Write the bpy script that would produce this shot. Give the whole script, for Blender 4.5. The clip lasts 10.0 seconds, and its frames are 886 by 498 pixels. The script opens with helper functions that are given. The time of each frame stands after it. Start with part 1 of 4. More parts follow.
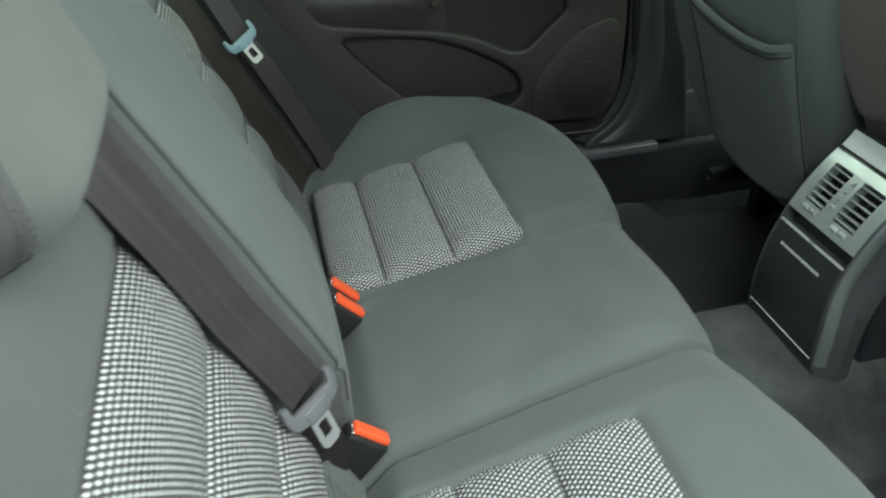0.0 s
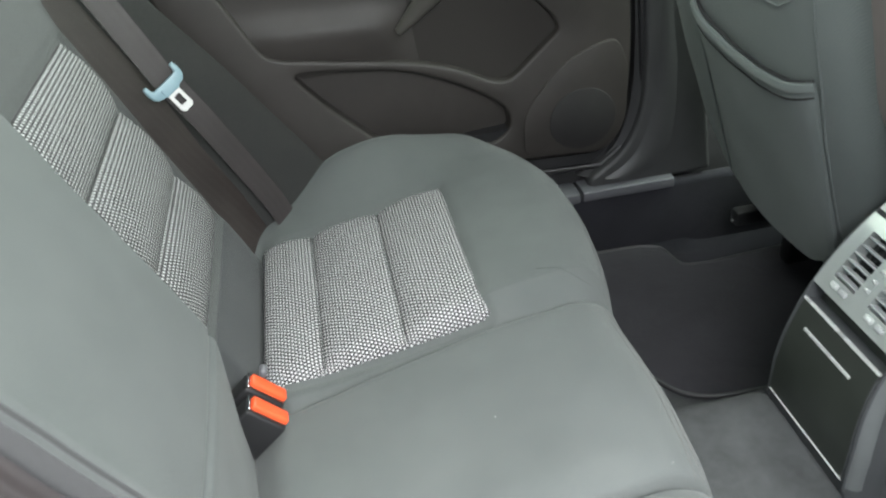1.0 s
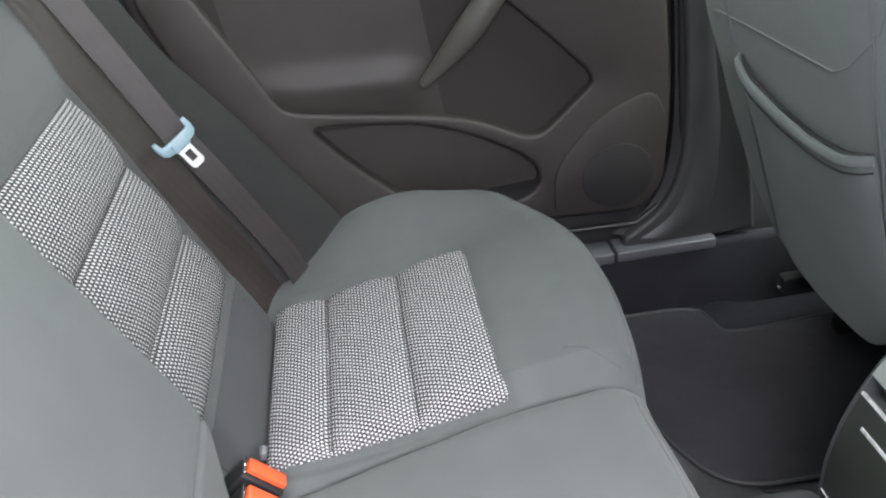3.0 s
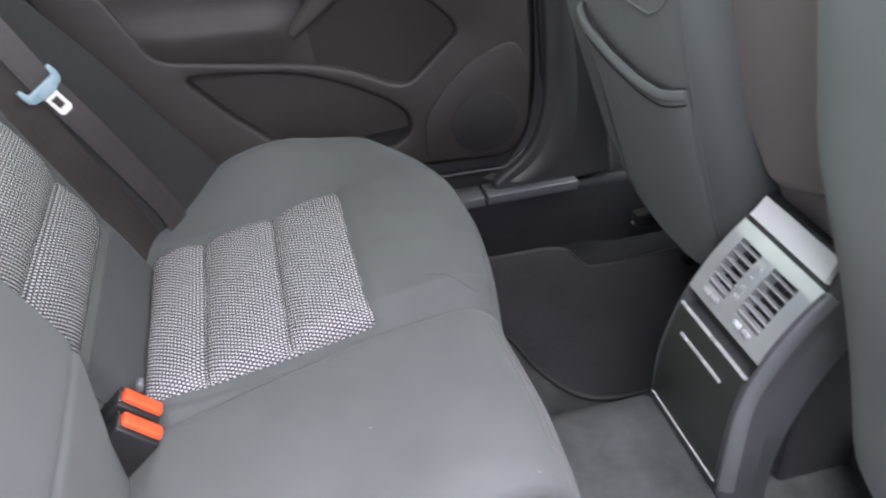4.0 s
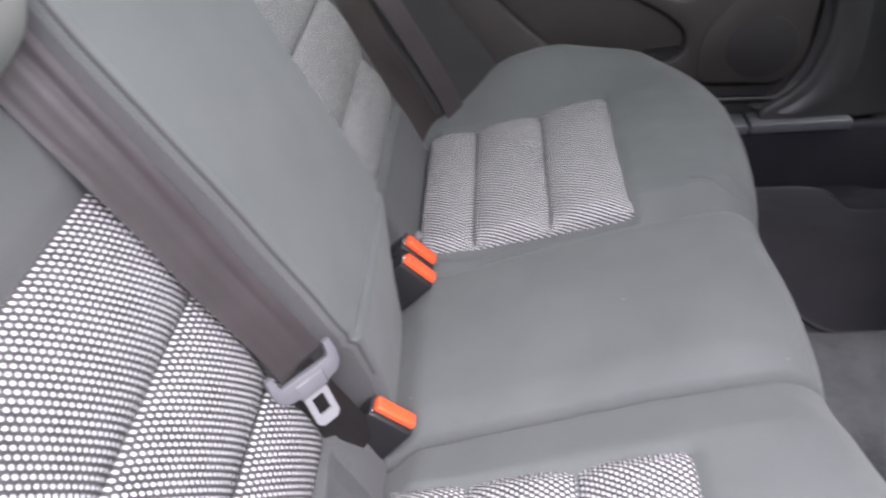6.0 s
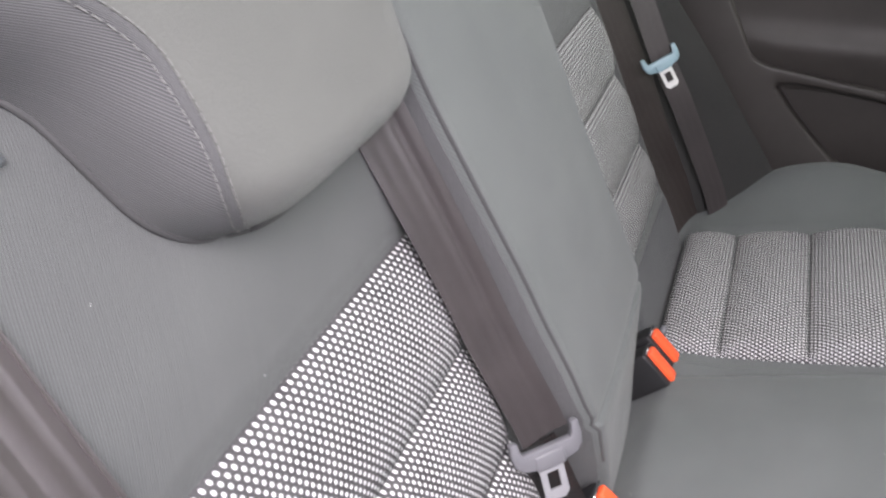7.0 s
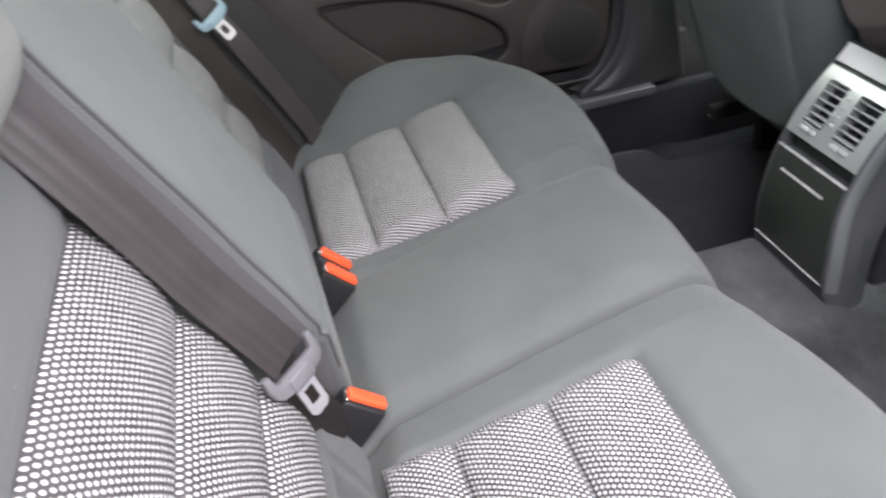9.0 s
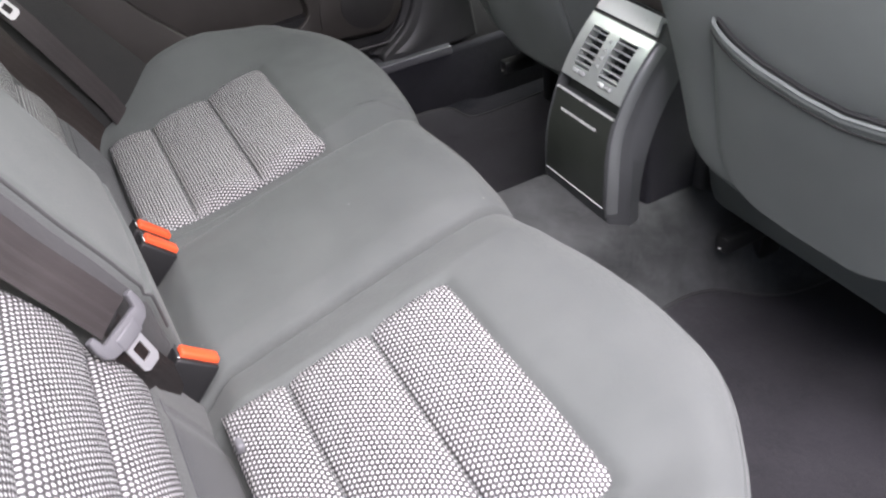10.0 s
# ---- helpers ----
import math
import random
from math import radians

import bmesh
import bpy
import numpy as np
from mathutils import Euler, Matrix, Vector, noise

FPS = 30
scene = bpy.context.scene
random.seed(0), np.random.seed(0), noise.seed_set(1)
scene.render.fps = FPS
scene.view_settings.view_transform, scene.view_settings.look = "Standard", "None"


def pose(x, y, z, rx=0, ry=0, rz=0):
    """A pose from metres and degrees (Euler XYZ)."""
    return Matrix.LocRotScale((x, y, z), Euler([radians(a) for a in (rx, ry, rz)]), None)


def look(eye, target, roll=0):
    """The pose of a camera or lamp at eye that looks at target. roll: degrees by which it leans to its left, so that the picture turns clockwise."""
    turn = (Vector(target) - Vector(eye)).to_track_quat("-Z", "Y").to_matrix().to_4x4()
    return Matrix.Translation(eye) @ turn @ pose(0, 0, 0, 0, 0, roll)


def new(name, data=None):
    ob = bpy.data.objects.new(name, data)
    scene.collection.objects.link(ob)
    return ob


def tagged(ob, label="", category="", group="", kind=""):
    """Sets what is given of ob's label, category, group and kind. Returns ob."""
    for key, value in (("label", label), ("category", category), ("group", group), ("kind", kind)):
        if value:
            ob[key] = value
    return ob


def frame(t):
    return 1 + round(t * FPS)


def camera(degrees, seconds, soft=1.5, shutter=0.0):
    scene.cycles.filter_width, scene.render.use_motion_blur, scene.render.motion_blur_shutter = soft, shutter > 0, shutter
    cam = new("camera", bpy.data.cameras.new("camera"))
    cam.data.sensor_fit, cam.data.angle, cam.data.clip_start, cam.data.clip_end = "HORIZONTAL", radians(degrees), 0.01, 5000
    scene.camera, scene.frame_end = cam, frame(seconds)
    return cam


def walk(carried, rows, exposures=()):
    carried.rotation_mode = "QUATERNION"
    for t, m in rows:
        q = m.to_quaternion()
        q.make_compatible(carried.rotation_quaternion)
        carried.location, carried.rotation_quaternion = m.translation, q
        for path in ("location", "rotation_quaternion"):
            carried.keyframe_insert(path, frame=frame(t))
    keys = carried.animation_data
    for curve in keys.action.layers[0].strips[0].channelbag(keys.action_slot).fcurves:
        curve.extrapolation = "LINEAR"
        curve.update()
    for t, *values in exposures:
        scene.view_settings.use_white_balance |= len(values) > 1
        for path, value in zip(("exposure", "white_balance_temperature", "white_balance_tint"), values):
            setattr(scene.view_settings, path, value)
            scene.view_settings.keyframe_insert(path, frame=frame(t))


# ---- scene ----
# All numbers are in the seat's frame: x to the car's front, y to the far door, z up.
# The car stands level, so that frame is pitched by 6.5 degrees.
FRAME = Matrix.Rotation(radians(-6.5), 4, "Y")
cam = camera(57.7, 10.0, soft=2.2, shutter=0.3)
PATH = [
    (0, (0.064, -0.779, 1.068), (0.299, 0.837, -0.087), -10.0),
    (0.5, (0.191, -0.689, 1.038), (0.368, 0.945, -0.101), -11.3),
    (1, (0.254, -0.583, 1.022), (0.344, 1.053, -0.125), -13.7),
    (1.5, (0.292, -0.493, 1.021), (0.306, 1.154, -0.114), -15.8),
    (2, (0.288, -0.46, 1.043), (0.312, 1.201, -0.071), -14.7),
    (2.2, (0.29, -0.45, 1.052), (0.31, 1.218, -0.051), -14.2),
    (3.3, (0.3, -0.52, 1.01), (0.315, 1.172, -0.056), -14.0),
    (3.5, (0.306, -0.534, 1.011), (0.354, 1.132, -0.094), -13.8),
    (4, (0.334, -0.584, 1.011), (0.548, 1.02, -0.165), -11.6),
    (4.5, (0.342, -0.627, 1.0), (0.643, 0.924, -0.227), -12.1),
    (5, (0.322, -0.667, 0.986), (0.591, 0.826, -0.316), -14.1),
    (5.5, (0.292, -0.68, 0.984), (0.29, 0.838, -0.319), -15.9),
    (6, (0.25, -0.693, 1.003), (-0.068, 0.892, -0.174), -14.4),
    (6.2, (0.235, -0.692, 1.012), (-0.214, 0.89, -0.126), -13.5),
    (7.3, (0.166, -0.724, 1.057), (-0.642, 0.837, 0.103), -9.2),
    (7.5, (0.154, -0.732, 1.052), (-0.639, 0.839, 0.102), -9.7),
    (8, (0.15, -0.769, 1.028), (-0.537, 0.846, 0.069), -14.6),
    (8.5, (0.125, -0.778, 1.022), (-0.159, 0.893, -0.039), -16.7),
    (9, (0.108, -0.784, 1.02), (0.263, 0.82, -0.164), -16.9),
    (9.5, (0.119, -0.787, 1.024), (0.543, 0.688, -0.258), -15.0),
    (10, (0.104, -0.868, 1.026), (0.607, 0.558, -0.283), -14.3),
]
walk(cam, [(t, FRAME @ look(eye, target, roll)) for t, eye, target, roll in PATH],
     [(0.0, 0.58, 6150, -13), (0.5, 1.45, 6250, -6), (1.0, 1.5, 6250, -1), (2.0, 1.70, 6250, 4), (3.5, 1.55, 6150, 12), (4.5, 1.42, 6050, 16), (6.0, 1.32, 6200, 16), (7.5, 1.12, 6450, 12), (8.5, 1.2, 6350, 11), (10.0, 1.42, 6400, 14)])

# ---- light ----
world = bpy.data.worlds.new("overcast_sky")
scene.world = world
world.use_nodes = True
wn = world.node_tree
sky = wn.nodes.new("ShaderNodeTexSky")
sky.sky_type, sky.sun_disc = "NISHITA", False
sky.sun_elevation, sky.sun_rotation = radians(53), radians(170)
sky.air_density, sky.dust_density = 1.0, 4.0
wn.nodes["Background"].inputs["Strength"].default_value = 0.05
wn.links.new(sky.outputs[0], wn.nodes["Background"].inputs[0])
sun = new("sun", bpy.data.lights.new("sun", "SUN"))
sun.data.energy, sun.data.angle, sun.data.color = 1.2, radians(34), (1.0, 0.95, 0.98)
sun.matrix_world = look((0.35, -1.9, 3.0), (0.0, 0.0, 0.4))


def opening_light(name, eye, target, width, height, power, tint=(1.0, 1.0, 1.0)):
    """Sky light standing in one of the car's openings."""
    lamp = new(name, bpy.data.lights.new(name, "AREA"))
    lamp.data.shape, lamp.data.size, lamp.data.size_y, lamp.data.energy = "RECTANGLE", width, height, power
    lamp.data.color = tint
    lamp.matrix_world = look(eye, target)


GLASS_TINT = (0.95, 1.0, 0.90)
opening_light("doorway_skylight", (0.44, -0.86, 1.33), (0.50, -0.26, 0.30), 0.8, 0.35, 13.5, (1.0, 0.945, 1.0))
opening_light("windscreen_skylight", (1.20, 0.0, 1.27), (0.45, 0.0, 0.35), 1.25, 0.58, 19.0, GLASS_TINT)
opening_light("far_window_skylight", (0.46, 0.74, 1.26), (0.50, 0.25, 0.35), 0.7, 0.25, 3.0, GLASS_TINT)
opening_light("rear_window_skylight", (-0.66, 0.0, 1.20), (0.7, 0.0, 0.3), 1.1, 0.3, 8.5, GLASS_TINT)

# ---- materials ----


def nodes_of(name, rough=0.6, metal=0.0, spec=0.5):
    m = bpy.data.materials.new(name)
    m.use_nodes = True
    nt = m.node_tree
    b = nt.nodes["Principled BSDF"]
    b.inputs["Roughness"].default_value = rough
    b.inputs["Metallic"].default_value = metal
    b.inputs["Specular IOR Level"].default_value = spec
    return m, nt, b


def link(nt, a, b):
    nt.links.new(a, b)


def math_node(nt, op, a, b=None, c=None):
    n = nt.nodes.new("ShaderNodeMath")
    n.operation = op
    for i, v in enumerate((a, b, c)):
        if v is None:
            continue
        if isinstance(v, (int, float)):
            n.inputs[i].default_value = v
        else:
            nt.links.new(v, n.inputs[i])
    return n.outputs[0]


def noise_node(nt, vec, scale, detail=3.0, rough=0.6):
    n = nt.nodes.new("ShaderNodeTexNoise")
    n.inputs["Scale"].default_value, n.inputs["Detail"].default_value = scale, detail
    n.inputs["Roughness"].default_value = rough
    nt.links.new(vec, n.inputs["Vector"])
    return n.outputs["Fac"]


def ramp(nt, fac, c0, c1, p0=0.35, p1=0.65):
    n = nt.nodes.new("ShaderNodeValToRGB")
    n.color_ramp.elements[0].position, n.color_ramp.elements[0].color = p0, (*c0, 1)
    n.color_ramp.elements[1].position, n.color_ramp.elements[1].color = p1, (*c1, 1)
    nt.links.new(fac, n.inputs[0])
    return n.outputs[0]


def mix_colour(nt, fac, a, b, kind="MIX"):
    n = nt.nodes.new("ShaderNodeMix")
    n.data_type, n.blend_type = "RGBA", kind
    for sock, v in ((n.inputs[0], fac), (n.inputs[6], a), (n.inputs[7], b)):
        if isinstance(v, (int, float)):
            sock.default_value = v
        elif isinstance(v, tuple):
            sock.default_value = (*v, 1)
        else:
            nt.links.new(v, sock)
    return n.outputs[2]


def bump(nt, b, height, strength, distance):
    n = nt.nodes.new("ShaderNodeBump")
    n.inputs["Strength"].default_value, n.inputs["Distance"].default_value = strength, distance
    nt.links.new(height, n.inputs["Height"])
    nt.links.new(n.outputs[0], b.inputs["Normal"])


def coords(nt, which="Object"):
    return nt.nodes.new("ShaderNodeTexCoord").outputs[which]


def sheen(b, weight, rough, tint):
    b.inputs["Sheen Weight"].default_value = weight
    b.inputs["Sheen Roughness"].default_value = rough
    b.inputs["Sheen Tint"].default_value = (*tint, 1)


def cloth(name, c0, c1, twill=0.0018, depth=0.0004, sheen_w=0.15, stripe=0.19):
    """Plain seat cloth with a fine diagonal rib; UVs are in metres."""
    m, nt, b = nodes_of(name, 0.9, 0, 0.2)
    uv = coords(nt, "UV")
    sep = nt.nodes.new("ShaderNodeSeparateXYZ")
    link(nt, uv, sep.inputs[0])
    w = noise_node(nt, uv, 60, 2)
    d = math_node(nt, "ADD", math_node(nt, "ADD", sep.outputs[0], math_node(nt, "MULTIPLY", sep.outputs[1], 0.45)), math_node(nt, "MULTIPLY", w, 0.0006))
    rib = math_node(nt, "SINE", math_node(nt, "MULTIPLY", d, 6.2832 / twill))
    rib01 = math_node(nt, "MULTIPLY_ADD", rib, 0.5, 0.5)
    grain = noise_node(nt, uv, 700, 2)
    stain = noise_node(nt, uv, 7, 4)
    col = ramp(nt, stain, c0, c1, 0.3, 0.7)
    col = mix_colour(nt, math_node(nt, "MULTIPLY", rib01, stripe), col, (0.0, 0.0, 0.0))
    col = mix_colour(nt, math_node(nt, "MULTIPLY", math_node(nt, "SUBTRACT", grain, 0.35), 0.22), col, (0.3, 0.3, 0.29))
    link(nt, col, b.inputs["Base Color"])
    sheen(b, sheen_w, 0.5, (0.8, 0.82, 0.8))
    bump(nt, b, math_node(nt, "ADD", math_node(nt, "MULTIPLY", rib01, -0.8), grain), 0.6, depth)
    return m


def insert_cloth(name, wide=0.245, tall=0.365):
    """Black knit with staggered rows of white dots; UVs are in metres."""
    m, nt, b = nodes_of(name, 0.85, 0, 0.25)
    uv = coords(nt, "UV")
    sep = nt.nodes.new("ShaderNodeSeparateXYZ")
    link(nt, uv, sep.inputs[0])
    wob = math_node(nt, "MULTIPLY", math_node(nt, "SUBTRACT", noise_node(nt, uv, 130, 1), 0.5), 0.06)
    p, q = DOT_U, DOT_V
    u = math_node(nt, "ADD", math_node(nt, "DIVIDE", sep.outputs[0], p), wob)
    v = math_node(nt, "ADD", math_node(nt, "DIVIDE", sep.outputs[1], q), wob)
    row = math_node(nt, "FLOOR", v)
    shift = math_node(nt, "MULTIPLY", math_node(nt, "MODULO", math_node(nt, "ABSOLUTE", row), 2.0), 0.5)
    fu = math_node(nt, "SUBTRACT", math_node(nt, "FRACT", math_node(nt, "ADD", u, shift)), 0.5)
    fv = math_node(nt, "SUBTRACT", math_node(nt, "FRACT", v), 0.5)
    du = math_node(nt, "DIVIDE", fu, wide)
    dv = math_node(nt, "DIVIDE", fv, tall)
    r = math_node(nt, "SQRT", math_node(nt, "ADD", math_node(nt, "MULTIPLY", du, du), math_node(nt, "MULTIPLY", dv, dv)))
    dot = nt.nodes.new("ShaderNodeMapRange")
    dot.inputs["From Min"].default_value, dot.inputs["From Max"].default_value = 1.22, 0.62
    dot.interpolation_type = "SMOOTHSTEP"
    link(nt, r, dot.inputs["Value"])
    fac = dot.outputs[0]
    grain = noise_node(nt, uv, 900, 2)
    white = ramp(nt, grain, (0.58, 0.58, 0.58), (0.78, 0.78, 0.78), 0.3, 0.7)
    dark = ramp(nt, noise_node(nt, uv, 40, 3), (0.050, 0.048, 0.050), (0.076, 0.074, 0.076))
    link(nt, mix_colour(nt, fac, dark, white), b.inputs["Base Color"])
    bump(nt, b, math_node(nt, "ADD", fac, math_node(nt, "MULTIPLY", grain, 0.3)), 0.7, 0.0008)
    return m


def plastic(name, c0, c1, rough=0.5, grain=900, depth=0.0002, spec=0.5, metal=0.0):
    m, nt, b = nodes_of(name, rough, metal, spec)
    co = coords(nt)
    link(nt, ramp(nt, noise_node(nt, co, 9, 4), c0, c1, 0.3, 0.7), b.inputs["Base Color"])
    rr = math_node(nt, "MULTIPLY_ADD", noise_node(nt, co, 25, 4), 0.25, rough - 0.12)
    link(nt, rr, b.inputs["Roughness"])
    bump(nt, b, noise_node(nt, co, grain, 2), 0.5, depth)
    return m


def carpet(name, c0, c1, fleck=0.25, depth=0.002):
    m, nt, b = nodes_of(name, 1.0, 0, 0.1)
    co = coords(nt)
    fibre = noise_node(nt, co, 420, 3, 0.8)
    col = ramp(nt, noise_node(nt, co, 6, 5, 0.65), c0, c1, 0.35, 0.68)
    col = mix_colour(nt, math_node(nt, "MULTIPLY", math_node(nt, "GREATER_THAN", fibre, 0.6), fleck), col, (0.12, 0.12, 0.12))
    link(nt, col, b.inputs["Base Color"])
    sheen(b, 0.15, 0.6, (0.6, 0.6, 0.62))
    bump(nt, b, math_node(nt, "ADD", fibre, noise_node(nt, co, 60, 3)), 0.8, depth)
    return m


def webbing(name, c0, c1, shine=0.25):
    """Belt webbing: fine chevrons across; UVs in metres."""
    m, nt, b = nodes_of(name, 0.45, 0, 0.5)
    uv = coords(nt, "UV")
    sep = nt.nodes.new("ShaderNodeSeparateXYZ")
    link(nt, uv, sep.inputs[0])
    zig = math_node(nt, "PINGPONG", sep.outputs[0], 0.006)
    weave = math_node(nt, "SINE", math_node(nt, "MULTIPLY", math_node(nt, "ADD", sep.outputs[1], zig), 6.2832 / 0.0011))
    col = ramp(nt, noise_node(nt, uv, 12, 4), c0, c1, 0.3, 0.7)
    long_uv = nt.nodes.new("ShaderNodeVectorMath")
    long_uv.operation = "MULTIPLY"
    long_uv.inputs[1].default_value = (110, 5, 1)
    link(nt, uv, long_uv.inputs[0])
    streak = noise_node(nt, long_uv.outputs[0], 1.0, 3)
    col = mix_colour(nt, math_node(nt, "MULTIPLY", math_node(nt, "SUBTRACT", streak, 0.4), 0.16), col, tuple(1.9 * v for v in c1))
    col = mix_colour(nt, math_node(nt, "MULTIPLY_ADD", weave, 0.07, 0.07), col, (0.0, 0.0, 0.0))
    link(nt, col, b.inputs["Base Color"])
    sheen(b, shine, 0.4, (0.75, 0.68, 0.68))
    bump(nt, b, weave, 0.35, 0.0002)
    return m


DOT_U, DOT_V = 0.0070, 0.0048
CLOTH = cloth("grey_seat_cloth", (0.100, 0.109, 0.107), (0.120, 0.129, 0.126))
CLOTH_RIB = cloth("ribbed_grey_cloth", (0.090, 0.090, 0.093), (0.104, 0.104, 0.107), 0.0020, 0.0006, 0.15, 0.54)
CLOTH_SHOULDER = cloth("ribbed_backrest_cloth", (0.096, 0.100, 0.100), (0.112, 0.116, 0.115), 0.0019, 0.0005, 0.15, 0.46)
CLOTH_FRONT = cloth("smooth_headrest_cloth", (0.098, 0.100, 0.094), (0.115, 0.117, 0.109), 0.0012, 0.0003, 0.15, 0.22)
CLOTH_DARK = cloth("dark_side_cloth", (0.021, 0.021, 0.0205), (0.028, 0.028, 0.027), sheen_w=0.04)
# lower backrest cloth; part of its darkness is crease shade put into the colour
CLOTH_LOW = cloth("shaded_lower_cloth", (0.052, 0.054, 0.058), (0.066, 0.068, 0.072))
CLOTH_BACK = cloth("front_seat_back_cloth", (0.112, 0.127, 0.122), (0.134, 0.150, 0.144), 0.0018, 0.0003, 0.15, 0.1)
INSERT = insert_cloth("white_dotted_insert_cloth", 0.26, 0.38)
INSERT_BACK = insert_cloth("white_dotted_backrest_insert_cloth")
THREAD = plastic("seam_thread", (0.03, 0.03, 0.03), (0.06, 0.06, 0.06), 0.8)
THREAD_LIGHT = plastic("grey_stitch_thread", (0.105, 0.105, 0.10), (0.15, 0.15, 0.145), 0.8)
BLACK = plastic("black_plastic", (0.012, 0.012, 0.013), (0.022, 0.022, 0.023), 0.45)
DOOR = plastic("brown_black_door_plastic", (0.027, 0.024, 0.0212), (0.036, 0.0315, 0.0285), 0.58, 500, 0.0004)
DOOR_CLOTH = cloth("door_panel_cloth", (0.024, 0.021, 0.019), (0.032, 0.028, 0.025))
PILLAR = plastic("dark_trim_plastic", (0.03, 0.03, 0.031), (0.045, 0.045, 0.046), 0.5, 600, 0.0003)
SILL = plastic("sill_plastic", (0.085, 0.086, 0.094), (0.108, 0.109, 0.118), 0.32, 600, 0.0002)
HOUSING = plastic("slate_console_plastic", (0.05, 0.053, 0.055), (0.07, 0.073, 0.076), 0.45, 700, 0.0002)
ASHTRAY = plastic("anthracite_panel", (0.025, 0.028, 0.024), (0.036, 0.04, 0.034), 0.35, 1200, 0.0001)
SILVER = plastic("silver_paint", (0.42, 0.45, 0.43), (0.52, 0.55, 0.53), 0.33, 1500, 0.0001, 0.5, 0.5)
SURROUND = plastic("satin_grey_surround", (0.15, 0.16, 0.16), (0.19, 0.20, 0.20), 0.34, 1200, 0.0001, 0.5, 0.3)
# silver paint of the cap, with the sky's reflection painted in as near-white
CAP_GLARE = plastic("silver_cap_with_glare", (0.80, 0.82, 0.81), (0.86, 0.88, 0.87), 0.30, 1500, 0.0001, 0.5, 0.0)
CHROME = plastic("chrome", (0.75, 0.76, 0.77), (0.85, 0.86, 0.87), 0.18, 900, 0.00005, 0.5, 1.0)
CLEAR = plastic("clear_grey_thumbwheel", (0.4, 0.42, 0.41), (0.6, 0.62, 0.6), 0.2)
STEEL = plastic("belt_tongue_steel", (0.6, 0.6, 0.58), (0.7, 0.7, 0.68), 0.4, 400, 0.0001, 0.5, 0.35)
TONGUE_GREY = plastic("grey_tongue_plastic", (0.11, 0.11, 0.12), (0.15, 0.15, 0.16), 0.45)
TONGUE_PALE = plastic("pale_grey_blade", (0.2, 0.2, 0.21), (0.26, 0.26, 0.27), 0.4)
TONGUE_BLUE = plastic("pale_blue_tongue_plastic", (0.2, 0.3, 0.34), (0.26, 0.37, 0.41), 0.4)
RED = plastic("orange_red_button", (0.75, 0.09, 0.03), (0.85, 0.12, 0.04), 0.35)
WEB = webbing("brown_black_webbing", (0.027, 0.0225, 0.0225), (0.042, 0.0355, 0.0355), 0.27)
CARPET = carpet("grey_floor_carpet", (0.027, 0.0285, 0.029), (0.088, 0.092, 0.093), 0.25)
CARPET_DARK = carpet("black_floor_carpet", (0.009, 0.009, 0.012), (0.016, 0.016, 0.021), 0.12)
MAT = carpet("black_mat_carpet", (0.020, 0.0190, 0.0222), (0.031, 0.0295, 0.0345), 0.12)
BEZEL = plastic("grey_bezel_plastic", (0.07, 0.075, 0.08), (0.09, 0.095, 0.1), 0.3, 900, 0.0001)
BOLSTER_LINING = webbing("dark_brown_bolster_lining", (0.022, 0.017, 0.015), (0.034, 0.027, 0.024), 0.05)
GRILLE = plastic("dark_speaker_mesh", (0.014, 0.013, 0.013), (0.021, 0.020, 0.019), 0.7, 1500, 0.0005)
LINT = plastic("pale_lint", (0.35, 0.35, 0.35), (0.45, 0.45, 0.45), 0.9)
LOUVRE = plastic("silver_grey_louvre", (0.34, 0.35, 0.35), (0.42, 0.43, 0.43), 0.4)
BRIGHT = plastic("bright_trim_metal", (0.72, 0.73, 0.72), (0.8, 0.81, 0.8), 0.28, 900, 0.00005, 0.5, 0.35)
HANDLE = plastic("grey_brown_handle_plastic", (0.055, 0.052, 0.046), (0.07, 0.066, 0.058), 0.5, 500, 0.0003)
BLACK_WEB = webbing("black_webbing", (0.009, 0.008, 0.008), (0.014, 0.012, 0.012), 0.05)
ARMREST = cloth("mauve_grey_armrest_cloth", (0.19, 0.158, 0.150), (0.225, 0.188, 0.178), 0.0018, 0.0003, 0.15, 0.1)
ROOF = plastic("grey_headliner", (0.30, 0.30, 0.29), (0.36, 0.36, 0.35), 0.9)
ASPHALT = plastic("asphalt", (0.045, 0.045, 0.045), (0.06, 0.06, 0.058), 0.9, 60, 0.003)


# ---- helpers for things and parts ----
def thing(name, base, label, category, group="", kind=""):
    ob = new(name)
    ob.location = FRAME @ Vector(base)
    ob.empty_display_size = 0.05
    return tagged(ob, label, category, group, kind)


def root_of(ob):
    while ob.parent:
        ob = ob.parent
    return ob


def part(name, bm, material, parent=None, label="", smooth=True):
    """Links a bmesh, given in the seat's frame, as one mesh object under a thing or part."""
    bm.transform(FRAME)
    if parent is not None:
        bm.transform(Matrix.Translation(-root_of(parent).location))
    bmesh.ops.recalc_face_normals(bm, faces=bm.faces)
    me = bpy.data.meshes.new(name)
    for f in bm.faces:
        f.smooth = smooth
    if smooth:
        for e in bm.edges:
            if len(e.link_faces) == 2 and e.calc_face_angle(0) > 0.75:
                e.smooth = False
    bm.to_mesh(me)
    bm.free()
    me.materials.append(material)
    ob = new(name, me)
    if parent is not None:
        ob.parent = parent
        if parent.parent is not None:
            ob.matrix_parent_inverse = Matrix.Identity(4)
    if label:
        ob["label"] = label
    return ob


